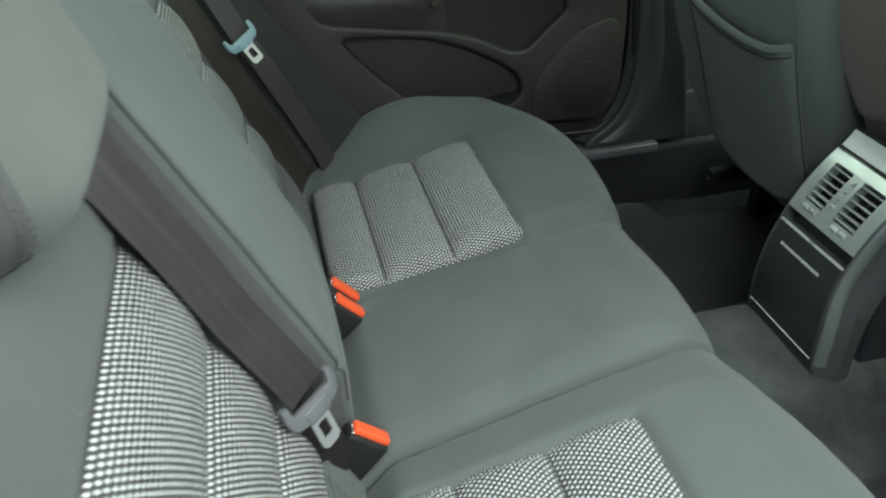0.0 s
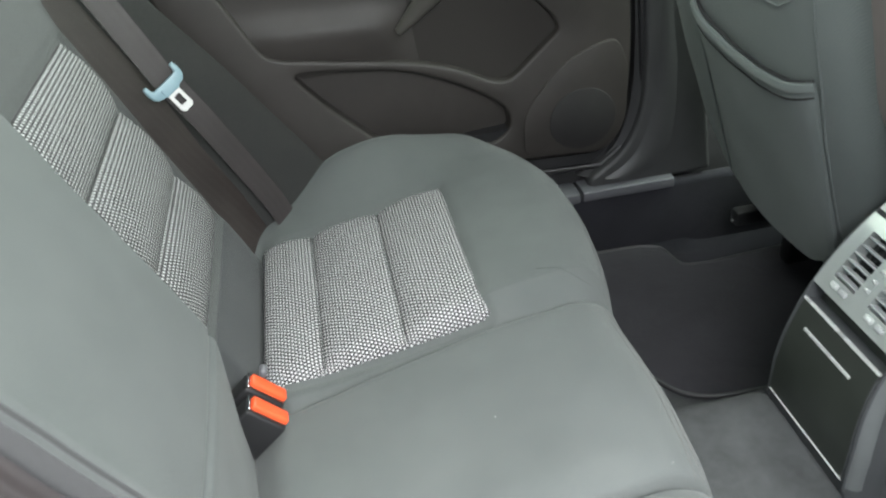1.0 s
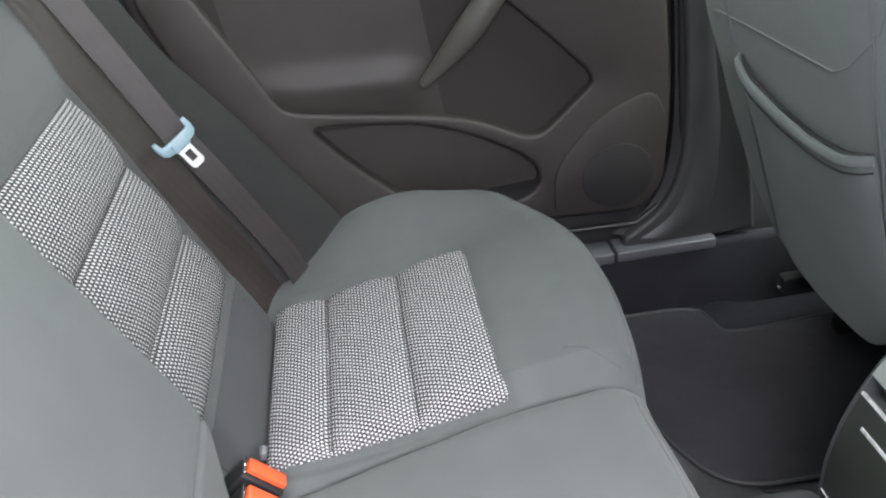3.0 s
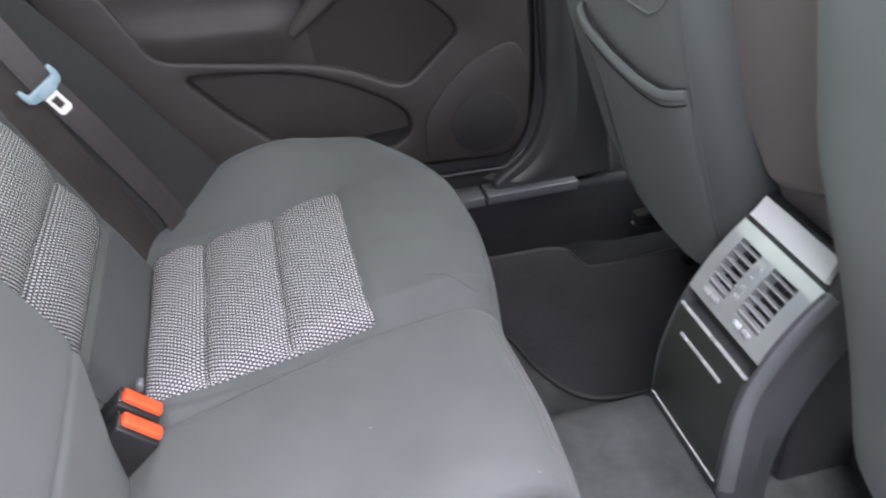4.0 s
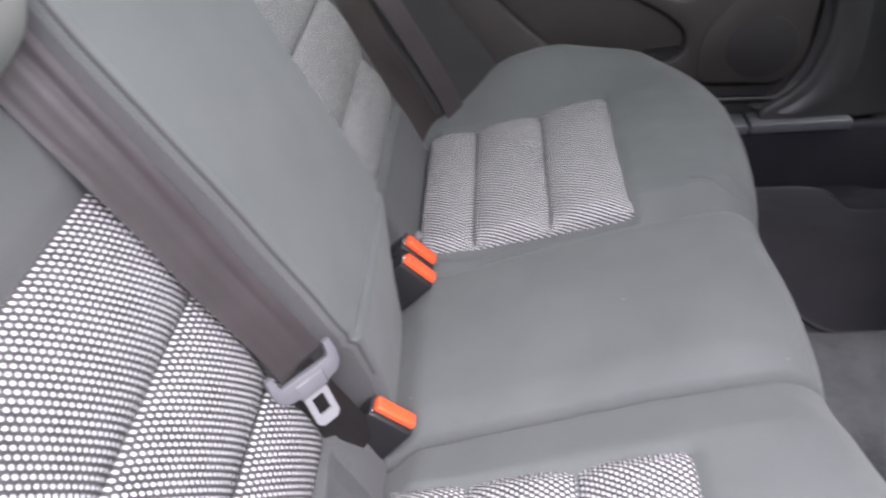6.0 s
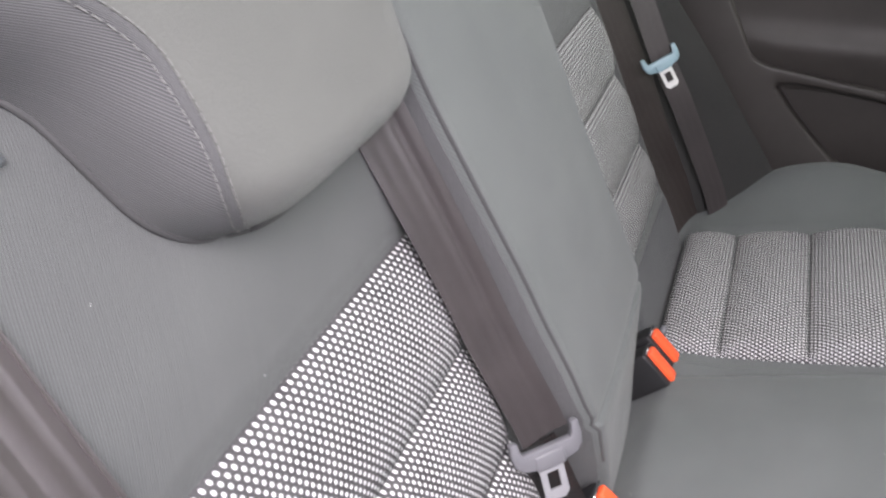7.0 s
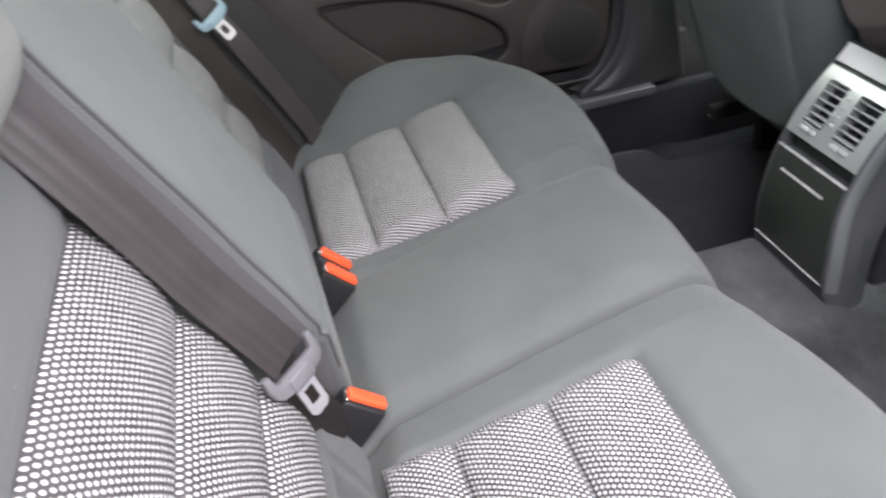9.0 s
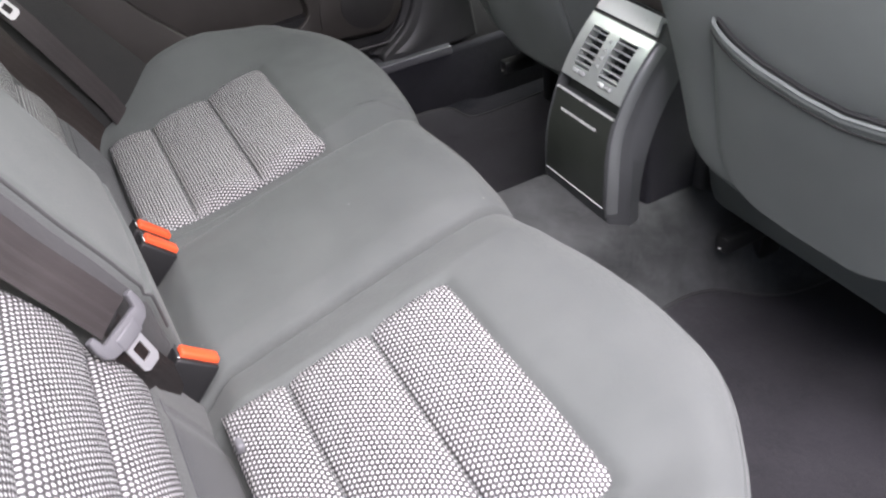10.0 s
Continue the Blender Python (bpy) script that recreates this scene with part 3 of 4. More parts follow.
def cushion_point(u, v):
    """u: 0 to 1 along the top, 1 to 2 round the nose, 2 to 3 down the front. v is -1..1 over the middle section, beyond it runs outward to the doors."""
    xa = -0.06 + min(u, 1) * 0.49 + max(0, min(u - 1, 1)) * 0.06
    n, f = seam_near(xa), seam_far(xa)
    if abs(v) <= 1:
        y = n + (f - n) * (v + 1) / 2
    elif v > 1:
        y = f + (0.69499 - f) * (v - 1)
    else:
        y = n - (0.69499 + n) * (-1 - v)
    a = abs(y)
    fr = smooth_table(FRONT_FAR if y > 0 else FRONT, a)
    r = 0.062
    if u <= 1:
        x = -0.06 + (fr - r + 0.06) * u
        z = cushion_top(x, y)
    elif u <= 2:
        w = (u - 1) * math.pi / 2
        x = fr - r + r * math.sin(w)
        z = cushion_top(fr - r, y) - r * (1 - math.cos(w)) + (cushion_top(x, y) - cushion_top(fr - r, y)) * math.cos(w)
    else:
        x = fr - 0.03 * (u - 2)
        z0 = cushion_top(fr - r, y) - r
        z = z0 + (floor_z(0.46) + 0.01 - z0) * (u - 2)
    edge = 0.695 - a
    if edge < 0.05:
        z -= (0.05 - math.sqrt(max(0, 0.05 ** 2 - (0.05 - edge) ** 2))) * (1 if u <= 2 else 3 - u)
    return Vector((x, y, z))


bench = thing("rear_bench", (0.25, 0, 0.06), "grey cloth rear bench with white dotted inserts, backrest upright", "car bench")
US = steps(0, 1, 60) + steps(1, 2, 12)[1:] + steps(2, 3, 6)[1:]


def cushion_back(p, u, v):
    return Vector((min(p.x, 0.40), p.y, min(p.z - 0.02, floor_z(0.4) + 0.06)))


def cushion_uv(u, v):
    p = cushion_point(u, v)
    return (p.x if u <= 1 else p.x + (u - 1) * 0.06, p.y)


out_v = [1 + (i / 110) ** 1.7 for i in range(111)]
mid_v = [-math.cos(math.pi * i / 64) for i in range(65)]
for name, vs in (("cushion_middle_section", mid_v), ("cushion_outer_section", out_v), ("cushion_outer_section", [-v for v in reversed(out_v)])):
    part(name, sheet(cushion_point, US, vs, cushion_back, cushion_uv), CLOTH, bench)


def flute(x0, x1, y0, y1, sgn):
    """One padded lateral flute of the seat insert."""
    def end(v):
        return min(1.0, min(v, 1 - v) / 0.05) ** 0.7
    def fn(u, v):
        x, y = x0 + (x1 - x0) * u, y0 + (y1 - y0) * v
        bulge = 0.017 * (max(0.0, 1 - (2 * u - 1) ** 2)) ** 0.5 * end(v)
        return Vector((x, y * sgn, smooth_table(TOP, x) - 0.013 + bulge + 0.0012 * noise.noise((x * 25, y * 25, 5))))
    def uv(u, v):
        roll = 0.014 * (1 - end(v)) * (1 if v > 0.5 else -1)
        return (y0 + (y1 - y0) * v + roll, x0 + (x1 - x0) * u)
    return sheet(fn, [0.5 - 0.5 * math.cos(math.pi * i / 16) for i in range(17)], [0.5 - 0.5 * math.cos(math.pi * i / 32) for i in range(33)],
                 lambda p, u, v: p - Vector((0, 0, 0.012)), uv)


for s, ya, yb in ((1, 0.209, 0.540), (-1, 0.187, 0.532)):
    for x0, x1 in ((0.03, 0.1125), (0.1125, 0.2235), (0.2235, 0.337)):
        part("insert_flute", flute(x0, x1, ya, yb, s), INSERT, bench, "black fabric with staggered white dots")
# seam cords, dark for crease shade, at the section joints; stitched rows over the nose
for v in (-1, 1):
    path = [cushion_point(u, v) + Vector((0, 0, 0.0008)) for u in steps(0.2, 1, 24) + steps(1, 2, 8)[1:]]
    part("seam_shade_cord", tube([p + Vector((0, 0, 0.001)) for p in path], 0.0024, 6), CLOTH_DARK, bench)
for u in (1.50, 1.62):
    part("nose_stitch", tube([cushion_point(u, v) + Vector((0.0002, 0, 0.0002)) for v in steps(-0.95, 0.95, 24)], 0.0006, 6), THREAD_LIGHT, bench)
for s in (1, -1):
    part("nose_stitch", tube([cushion_point(1.66, s * v) + Vector((0.0002, 0, 0.0002)) for v in steps(1.04, 1.85, 40)], 0.0008, 6), CLOTH, bench)


# ---- rear bench: backrest ----
def back_point(y, z, off):
    """A point off metres in front of the backrest's face."""
    k = off / 1.041
    return Vector((0.107 - 0.29 * z + k * 0.96, y, z + k * 0.28))


backrest = bench


def outer_back(u, v):
    y, z = v, u
    a = abs(y)
    off = 0.008 * sm(0.74, 0.80, z) + 0.004 * noise.noise((y * 8, z * 8, 3)) * 0.4
    off -= 0.011 * (sm(0.187, 0.204, a) if y > 0 else sm(0.155, 0.168, a)) * (1 - sm(0.536, 0.552, a)) * (1 - sm(0.733, 0.748, z)) * sm(0.40, 0.41, z)
    off += (0.008 * sm(0.20, 0.235, a) - 0.006) * (1 - sm(0.388, 0.412, z))
    e = 0.575 - a
    if e < 0.045:
        off -= 0.045 - math.sqrt(max(0, 0.045 ** 2 - (0.045 - e) ** 2))
    t = 1.0 - z
    if t < 0.08:
        off -= 0.08 - math.sqrt(max(0, 0.08 ** 2 - (0.08 - t) ** 2))
    return back_point(y, z, off)


for s in (1, -1):
    ys = sorted(s * y for y in steps(0.13, 0.52, 52) + steps(0.52, 0.575, 12)[1:])
    part("backrest_outer_section", sheet(outer_back, steps(0.30, 0.92, 64) + steps(0.92, 1.0, 10)[1:], ys, lambda p, u, v: p - Vector((0.10, 0, 0.03)), lambda u, v: (0.94 * v - 0.35 * u, 0.0)), CLOTH_SHOULDER, backrest)


# lower panels, coloured darker to carry the shade of the crease
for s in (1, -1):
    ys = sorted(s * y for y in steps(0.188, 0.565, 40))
    part("lower_panel", sheet(lambda u, v: outer_back(u, v) + Vector((0.0018 * math.sin(math.pi * min(1, (u - 0.30) / 0.098)), 0, 0.0004)), steps(0.30, 0.398, 14), ys, lambda p, u, v: p - Vector((0.01, 0, 0)), lambda u, v: (v, u)), CLOTH_LOW, backrest, "grey panel along the backrest's foot, darkened for crease shade")


def back_flute(z0, z1, y0, y1, sgn):
    def fn(u, v):
        z, y = z0 + (z1 - z0) * u, y0 + (y1 - y0) * v
        bulge = 0.019 * (max(0.0, 1 - (2 * u - 1) ** 2)) ** 0.5 * min(1.0, (min(v, 1 - v) / 0.07)) ** 0.7
        return back_point(y * sgn, z, -0.013 + bulge)
    return sheet(fn, [0.5 - 0.5 * math.cos(math.pi * i / 16) for i in range(17)], [0.5 - 0.5 * math.cos(math.pi * i / 24) for i in range(25)],
                 lambda p, u, v: p - Vector((0.012, 0, 0)), lambda u, v: (y0 + (y1 - y0) * v, z0 + (z1 - z0) * u))


for s in (1, -1):
    for z0, z1 in ((0.408, 0.502), (0.502, 0.620), (0.620, 0.731)) if s > 0 else ((0.408, 0.500), (0.500, 0.609), (0.609, 0.731)):
        part("insert_flute", back_flute(z0, z1, 0.2 if s > 0 else 0.166, 0.541, s), INSERT_BACK, backrest, "black fabric with staggered white dots")


def middle_back(u, v):
    """The thick middle section that folds down; u is z, v runs -1..1 from its near to its far edge."""
    z = u
    flare = 0.022 * sm(0.62, 0.86, z)
    tuck = 1 - sm(0.34, 0.52, z)
    y0, y1 = -0.154 - flare + 0.011 * (1 - sm(0.50, 0.70, z)) + 0.060 * tuck, 0.156 - 0.03 * tuck
    t = (v + 1) / 2
    y = y0 + (y1 - y0) * t
    off = 0.070 - 0.010 * t + 0.004 * (1 - v * v)
    e = min(y - y0, y1 - y)
    r = 0.011 if v < 0 else 0.022
    if e < r:
        off -= r - math.sqrt(max(0, r * r - (r - e) ** 2))
    off -= 0.006 * math.exp(-((z - 0.475) / 0.006) ** 2)
    if z < 0.47:
        off -= 0.42 * (0.47 - z)
    top = 0.965 - z
    if top < 0.06:
        off -= 0.06 - math.sqrt(max(0, 0.06 ** 2 - (0.06 - top) ** 2))
    return back_point(y, z, off + 0.0015 * noise.noise((y * 14, z * 14, 7)))


def middle_uv(u, v):
    p, q = middle_back(u, v), middle_back(u, 0.85 * v / max(0.85, abs(v)))
    return (q.y + (p - q).length * (1 if v > 0 else -1), u)


vm = [-1, -0.998, -0.993, -0.985, -0.975, -0.965, -0.95, -0.935, -0.91, -0.88] + steps(-0.86, -0.72, 16) + steps(-0.68, 0.85, 27) + [0.88, 0.91, 0.94, 0.965, 0.985, 0.995, 1]
zm = steps(0.31, 0.465, 16) + steps(0.468, 0.482, 7) + steps(0.486, 0.90, 30) + steps(0.905, 0.965, 8)
mid = part("backrest_middle_section", sheet(middle_back, zm, vm, lambda p, u, v: back_point(p.y * 1.05 - 0.008, u, -0.03), middle_uv), CLOTH, backrest)
for v in (-0.985, 0.985):
    part("edge_piping", tube([middle_back(z, v) for z in steps(0.40, 0.94, 50)], 0.0021, 8), CLOTH_RIB, mid)


def side_facing(u, v):
    a = middle_back(u, -1.0)
    return a.lerp(back_point(a.y * 1.05 - 0.008, u, -0.03), v) + Vector((0, -0.0012, 0))


part("side_facing", sheet(side_facing, steps(0.34, 0.955, 50), steps(0.02, 0.9, 6), lambda p, u, v: p + Vector((0, 0.003, 0)), lambda u, v: (0.10 * v + 0.3 * u, 0.0)), CLOTH_RIB, mid, "ribbed mauve-grey side facing")

# release lever bezel on the near shoulder of the backrest
bez = thing("release_lever_bezel", back_point(-0.50, 0.94, 0.0), "grey plastic belt guide bezel on the backrest shoulder", "belt guide")
BZ = round_outline([(-0.4705, 0.926), (-0.526, 0.9235), (-0.575, 0.924), (-0.575, 0.995), (-0.505, 0.9755), (-0.486, 0.964)], [0.005, 0.01, 0.01, 0.01, 0.03, 0.02], 5)
part("bezel_plate", prism(BZ, lambda a, b: back_point(a, b, 0.004), Vector((0.008, 0, 0.0024)), 0.003, 3), BEZEL, bez)
FIN = round_outline([(-0.489, 0.941), (-0.508, 0.9545), (-0.530, 0.964), (-0.575, 0.972), (-0.572, 0.988), (-0.525, 0.977), (-0.4985, 0.9635)], [0.002, 0.01, 0.01, 0.004, 0.004, 0.01, 0.01], 4)
part("lever", prism(FIN, lambda a, b: back_point(a, b, 0.013), Vector((0.004, 0, 0.0012)), 0.0018, 3), TONGUE_PALE, bez, "glossy pale lever fin")

# ---- headrests ----
def spow(c, p):
    return math.copysign(abs(c) ** p, c)


def headrest_fn(left, right, z0, z1, depth, r):
    """A deep pillow whose squarish front hangs over the backrest's upper edge. left and right give its sides by height; u is height 0..1, w runs 0..1 from side to side."""
    def fn(u, w):
        th = math.pi * w
        z = z0 + (z1 - z0) * u
        low = max(0.0, r - (z - z0))
        cut = r - math.sqrt(max(0.0, r * r - low * low)) if r else 0.0
        a, b = left(z) + cut, right(z) - cut
        c = -math.cos(th)
        y = (a + b) / 2 + spow(c, 0.40) * (b - a) / 2
        front = math.sin(th) ** 0.45 if w not in (0, 1) else 0.0
        swell = max(0.0, 1 - (max(0.0, 0.042 - (z - z0)) / 0.042) ** 2.5) ** 0.5
        head = max(0.0, 1 - (max(0.0, 0.05 - (z1 - z)) / 0.05) ** 2) ** 0.5
        fall = min(max(0.08 - (1.0 - z), 0.0), 0.08)
        off = -0.004 - (1 - front) * (0.08 - math.sqrt(0.08 ** 2 - fall * fall)) + (depth * front) * (0.12 + 0.88 * swell) * head
        return back_point(y, z, off + 0.0012 * noise.noise((y * 22, z * 22, 3)))
    return fn


HS = [0.3 * i / 22 for i in range(22)] + steps(0.3, 0.9, 16) + [0.93, 0.96, 0.98, 1.0]


def headrest_bm(fn, z0, z1, w0=lambda u: 0.0, w1=lambda u: 1.0, upright=False):
    ts = [0.5 - 0.5 * math.cos(math.pi * i / 48) for i in range(49)]
    def at(u, t):
        return fn(u, w0(u) + (w1(u) - w0(u)) * t) if 0 < t < 1 else fn(u, w0(u) if t == 0 else w1(u))
    def uv(u, t):
        q = at(u, t)
        s, k0 = 0.0, 12
        for k in range(k0):
            s += (at(u, 0.5 + (t - 0.5) * (k + 1) / k0) - at(u, 0.5 + (t - 0.5) * k / k0)).length
        s = s if t > 0.5 else -s
        return (0.65 * q.z + 0.76 * s, 0.0) if upright else (s, q.z)
    return sheet(at, HS, ts, lambda p, u, v: back_point(p.y * 0.97 - 0.009, z0 + (z1 - z0) * u, -0.03), uv)


hr = thing("headrest", back_point(-0.31, 0.86, 0.02), "low grey cloth headrest with a double stitched seam", "headrest", "rear headrests")
HL = [(0.828, -0.350), (0.831, -0.368), (0.838, -0.390), (0.848, -0.406), (0.863, -0.421), (0.878, -0.429), (0.894, -0.434), (0.915, -0.440), (0.938, -0.446), (0.953, -0.454), (0.965, -0.464), (0.981, -0.481), (1.0, -0.502), (1.12, -0.57)]


def hr_left(z):
    """The headrest's edge towards the door, by height."""
    return sum(lerp_table(HL, z + d * 0.004) for d in (-1, 0, 1)) / 3


def hr_right(z):
    low = max(0.0, 0.046 - (z - 0.828))
    return -0.182 + 0.30 * (z - 0.88) - 0.046 + math.sqrt(max(0.0, 0.046 ** 2 - low * low))


HN = headrest_fn(hr_left, hr_right, 0.828, 1.12, 0.098, 0.0)


def seam_w(u):
    return -0.004 + smooth_table([(0.0, 0.068), (0.05, 0.104), (0.1, 0.152), (0.15, 0.200), (0.2, 0.236), (0.25, 0.258), (0.3, 0.274), (0.4, 0.290), (0.6, 0.295)], u)


part("side_panel", headrest_bm(HN, 0.828, 1.12, lambda u: 0.0, seam_w, True), CLOTH_RIB, hr, "coarsely ribbed side panel")
part("front_panel", headrest_bm(HN, 0.828, 1.12, seam_w, lambda u: 1.0), CLOTH_FRONT, hr, "smooth front panel")
for dw in (-0.019, 0.019):
    pts = [HN(u, seam_w(u) + dw) + Vector((0.0011, -0.0007, 0)) for u in steps(0.03, 0.95, 330)]
    for k in range(0, 324, 7):
        part("stitch", tube(pts[k:k + 6], 0.00052, 5), THREAD_LIGHT, hr)


def tape_point(u, v):
    return HN(u, seam_w(u) + 0.016 * v) + Vector((0.0009 - 0.0008 * v * v, -0.0004, 0))


part("seam_tape", sheet(tape_point, steps(0.03, 0.97, 80), steps(-1, 1, 8), lambda p, u, v: p - Vector((0.003, -0.001, 0)), lambda u, v: (v * 0.006, u * 0.29)), CLOTH_RIB, hr, "herringbone tape of the double seam")
# dark cord round the base: the sewn seam together with its contact shadow
gap_path = [HN(u, 0.004) + Vector((0.001, -0.0005, 0)) for u in steps(0.85, 0.02, 60)] + [HN(0.004, w) + Vector((0.001, 0, -0.001)) for w in steps(0.06, 0.94, 30)]
part("base_shadow_gap", tube(gap_path, 0.0022, 8), THREAD, hr, "dark cord for the seam and contact shadow where the cover meets the backrest")
hr2 = thing("headrest", back_point(0.31, 0.86, 0.02), "low grey cloth headrest above the far seat", "headrest", "rear headrests")
part("pad", headrest_bm(headrest_fn(lambda z: 0.13 - 0.3 * (z - 0.88), lambda z: 0.44 + 0.5 * (z - 0.88), 0.845, 1.12, 0.095, 0.055), 0.845, 1.12), CLOTH, hr2)
hr3 = thing("headrest", back_point(0.0, 0.94, 0.03), "small dark middle headrest with black underside", "headrest", "rear headrests")
part("pad", headrest_bm(headrest_fn(lambda z: -0.135, lambda z: 0.105, 0.914, 1.12, 0.105, 0.04), 0.914, 1.12), CLOTH_DARK, hr3)
part("socket", rbox((0.05, 0.10, 0.014), pose(-0.095, -0.10, 0.935, 0, -16, 0), 0.004), BLACK, hr3)

# ---- side bolsters between backrest and doors ----
WEDGE = [(0.32, 0.205), (0.405, 0.169), (0.50, 0.118), (0.61, 0.060), (0.72, -0.006), (0.83, -0.045), (1.0, -0.11)]


def bolster(s):
    def fn(u, v):
        z, t = u, v
        xi = 0.107 - 0.29 * z - 0.012
        xo = smooth_table(WEDGE, z)
        f = sm(0, 1, t) * 0.35 + t * 0.65
        x = xi + (xo - xi) * f
        y = 0.572 + 0.098 * t
        if t > 0.85:
            x -= 0.05 * ((t - 0.85) / 0.15) ** 2
            y += 0.012 * (t - 0.85) / 0.15
        x += 0.012 * math.sin(math.pi * t)
        return Vector((x, y * s, z))
    return sheet(fn, steps(0.30, 1.0, 40), steps(0, 1, 24), lambda p, u, v: Vector((p.x * 0.2 - 0.18, p.y, p.z)), lambda u, v: (v * 0.18, u))


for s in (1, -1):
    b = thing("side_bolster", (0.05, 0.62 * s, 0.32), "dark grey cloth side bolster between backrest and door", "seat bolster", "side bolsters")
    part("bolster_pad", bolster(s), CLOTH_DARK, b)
    part("bolster_piping", tube([Vector((smooth_table(WEDGE, z) - 0.028, 0.682 * s, z)) for z in steps(0.33, 0.97, 40)], 0.003, 6), THREAD, b)

# ---- belts ----
def tongue(m, mat, parent, metal):
    """A belt tongue: a plastic cross bar with curled ends and a slotted steel blade; local y across, x down the belt, z out."""
    edge = [(-0.020, 0.0405), (-0.0215, 0.036), (-0.020, 0.0315), (-0.008, 0.0300), (-0.004, 0.0275)]
    rim = [(0.019, 0.019), (0.0165, 0.032), (0.009, 0.0395), (-0.004, 0.042)]
    bow = edge + [(a, -b) for a, b in reversed(edge)] + [(a, -b) for a, b in reversed(rim)] + rim
    t = part("tongue", prism(bow, lambda a, b: m @ Vector((a, b, 0.009 - 1.2 * b * b)), m.to_3x3() @ Vector((0, 0, -0.010)), 0.0022, 2), mat, parent, "plastic belt tongue")
    bmx = rbox((0.020, 0.036, 0.011), m @ pose(0.012, 0, 0.004), 0.003)
    part("grip", bmx, mat, t)
    blade = bmesh.new()
    outer = [(0.018, -0.0145), (0.018, 0.0145), (0.060, 0.0145), (0.066, 0.009), (0.066, -0.009), (0.060, -0.0145)]
    inner = [(0.030, -0.007), (0.030, 0.007), (0.052, 0.007), (0.0522, 0.003), (0.0522, -0.003), (0.052, -0.007)]
    lv = []
    for pts in (outer, inner):
        lv.append(([blade.verts.new((a, b, 0.0035)) for a, b in pts], [blade.verts.new((a, b, 0.001)) for a, b in pts]))
    for i in range(6):
        j = (i + 1) % 6
        blade.faces.new((lv[0][0][i], lv[0][0][j], lv[1][0][j], lv[1][0][i]))
        blade.faces.new((lv[0][1][j], lv[0][1][i], lv[1][1][i], lv[1][1][j]))
        blade.faces.new((lv[0][0][j], lv[0][0][i], lv[0][1][i], lv[0][1][j]))
        blade.faces.new((lv[1][0][i], lv[1][0][j], lv[1][1][j], lv[1][1][i]))
    blade.transform(m)
    part("blade", blade, metal, t, "blade with a slot", smooth=False)


def basis(origin, down, across):
    x = Vector(down).normalized()
    y = Vector(across)
    y = (y - x * y.dot(x)).normalized()
    z = x.cross(y)
    return Matrix(((x.x, y.x, z.x, origin[0]), (x.y, y.y, z.y, origin[1]), (x.z, y.z, z.z, origin[2]), (0, 0, 0, 1)))


# middle seat's belt, hanging beside the thick middle section
belt = thing("seat_belt", back_point(-0.18, 0.40, 0.02), "brown-black belt webbing with grey tongue, hanging unfastened", "seat belt", "rear seat belts")
path, side = [], []
for z in steps(0.96, 0.505, 26):
    fl = 0.022 * sm(0.62, 0.86, z)
    low = 1 - sm(0.50, 0.64, z)
    path.append(back_point(-0.183 + 0.004 * low - 0.6 * fl, z, 0.027 + 0.008 * low + 0.002 * math.sin(11 * z)))
    side.append(Vector((0.68 + 0.02 * low, 0.70 - 0.06 * low, 0.15)))
part("webbing", ribbon(path, side, 0.048, crown=0.002, fold=-0.0012), WEB, belt)
tm = basis((-0.008, -0.182, 0.503), (0.16, -0.12, -0.97), (0.64, 0.62, 0.17)) @ Matrix.Scale(0.88, 4)
tongue(tm, TONGUE_GREY, belt, TONGUE_PALE)
path = [Vector((-0.018 + 0.004 * k, -0.182 + 0.0085 * k, 0.500 - 0.031 * k)) for k in range(6)]
part("lap_webbing", ribbon(path, (0.6, 0.8, 0.0), 0.046), BLACK_WEB, belt)

# far outer belt lying on the bolster, beside it dark lining along the backrest edge
belt = thing("seat_belt", (0.07, 0.58, 0.35), "brown-black belt webbing with pale blue tongue", "seat belt", "rear seat belts")
cen = [(-0.112, 0.546, 0.955), (-0.083, 0.550, 0.86), (-0.050, 0.556, 0.75), (-0.017, 0.5605, 0.6385), (0.012, 0.568, 0.56), (0.040, 0.580, 0.47), (0.066, 0.592, 0.38), (0.086, 0.598, 0.275)]
part("webbing", ribbon([Vector(p) + Vector((0.0026, 0.002, 0.0007)) for p in cen], (0.74, 0.58, 0.2), 0.038), WEB, belt)
# the bolster's dark inner fabric, drawn as a wide ribbon
lining = [(-0.155, 0.556, 0.90), (-0.118, 0.560, 0.76), (-0.072, 0.566, 0.62), (-0.030, 0.572, 0.50), (0.010, 0.580, 0.40), (0.056, 0.592, 0.275)]
part("lap_webbing", ribbon(lining, (0.62, 0.75, 0.15), 0.084), BOLSTER_LINING, belt, "dark brown fabric strip of the bolster's inner side")
tm = basis((-0.012, 0.552, 0.631), (0.40, 0.01, -0.91), (0.80, 0.40, 0.33)) @ Matrix.Scale(0.72, 4)
tongue(tm, TONGUE_BLUE, belt, STEEL)

# near outer belt
belt = thing("seat_belt", (-0.05, -0.553, 0.35), "mauve-brown belt webbing in daylight over the backrest edge", "seat belt", "rear seat belts")
path = [back_point(-0.551, z, 0.018 + 0.008 * math.sin(5 * z)) for z in steps(0.935, 0.30, 26)]
part("webbing", ribbon(path, (0.12, 1, 0.0), 0.051, crown=0.003, fold=0.0016), WEB, belt)
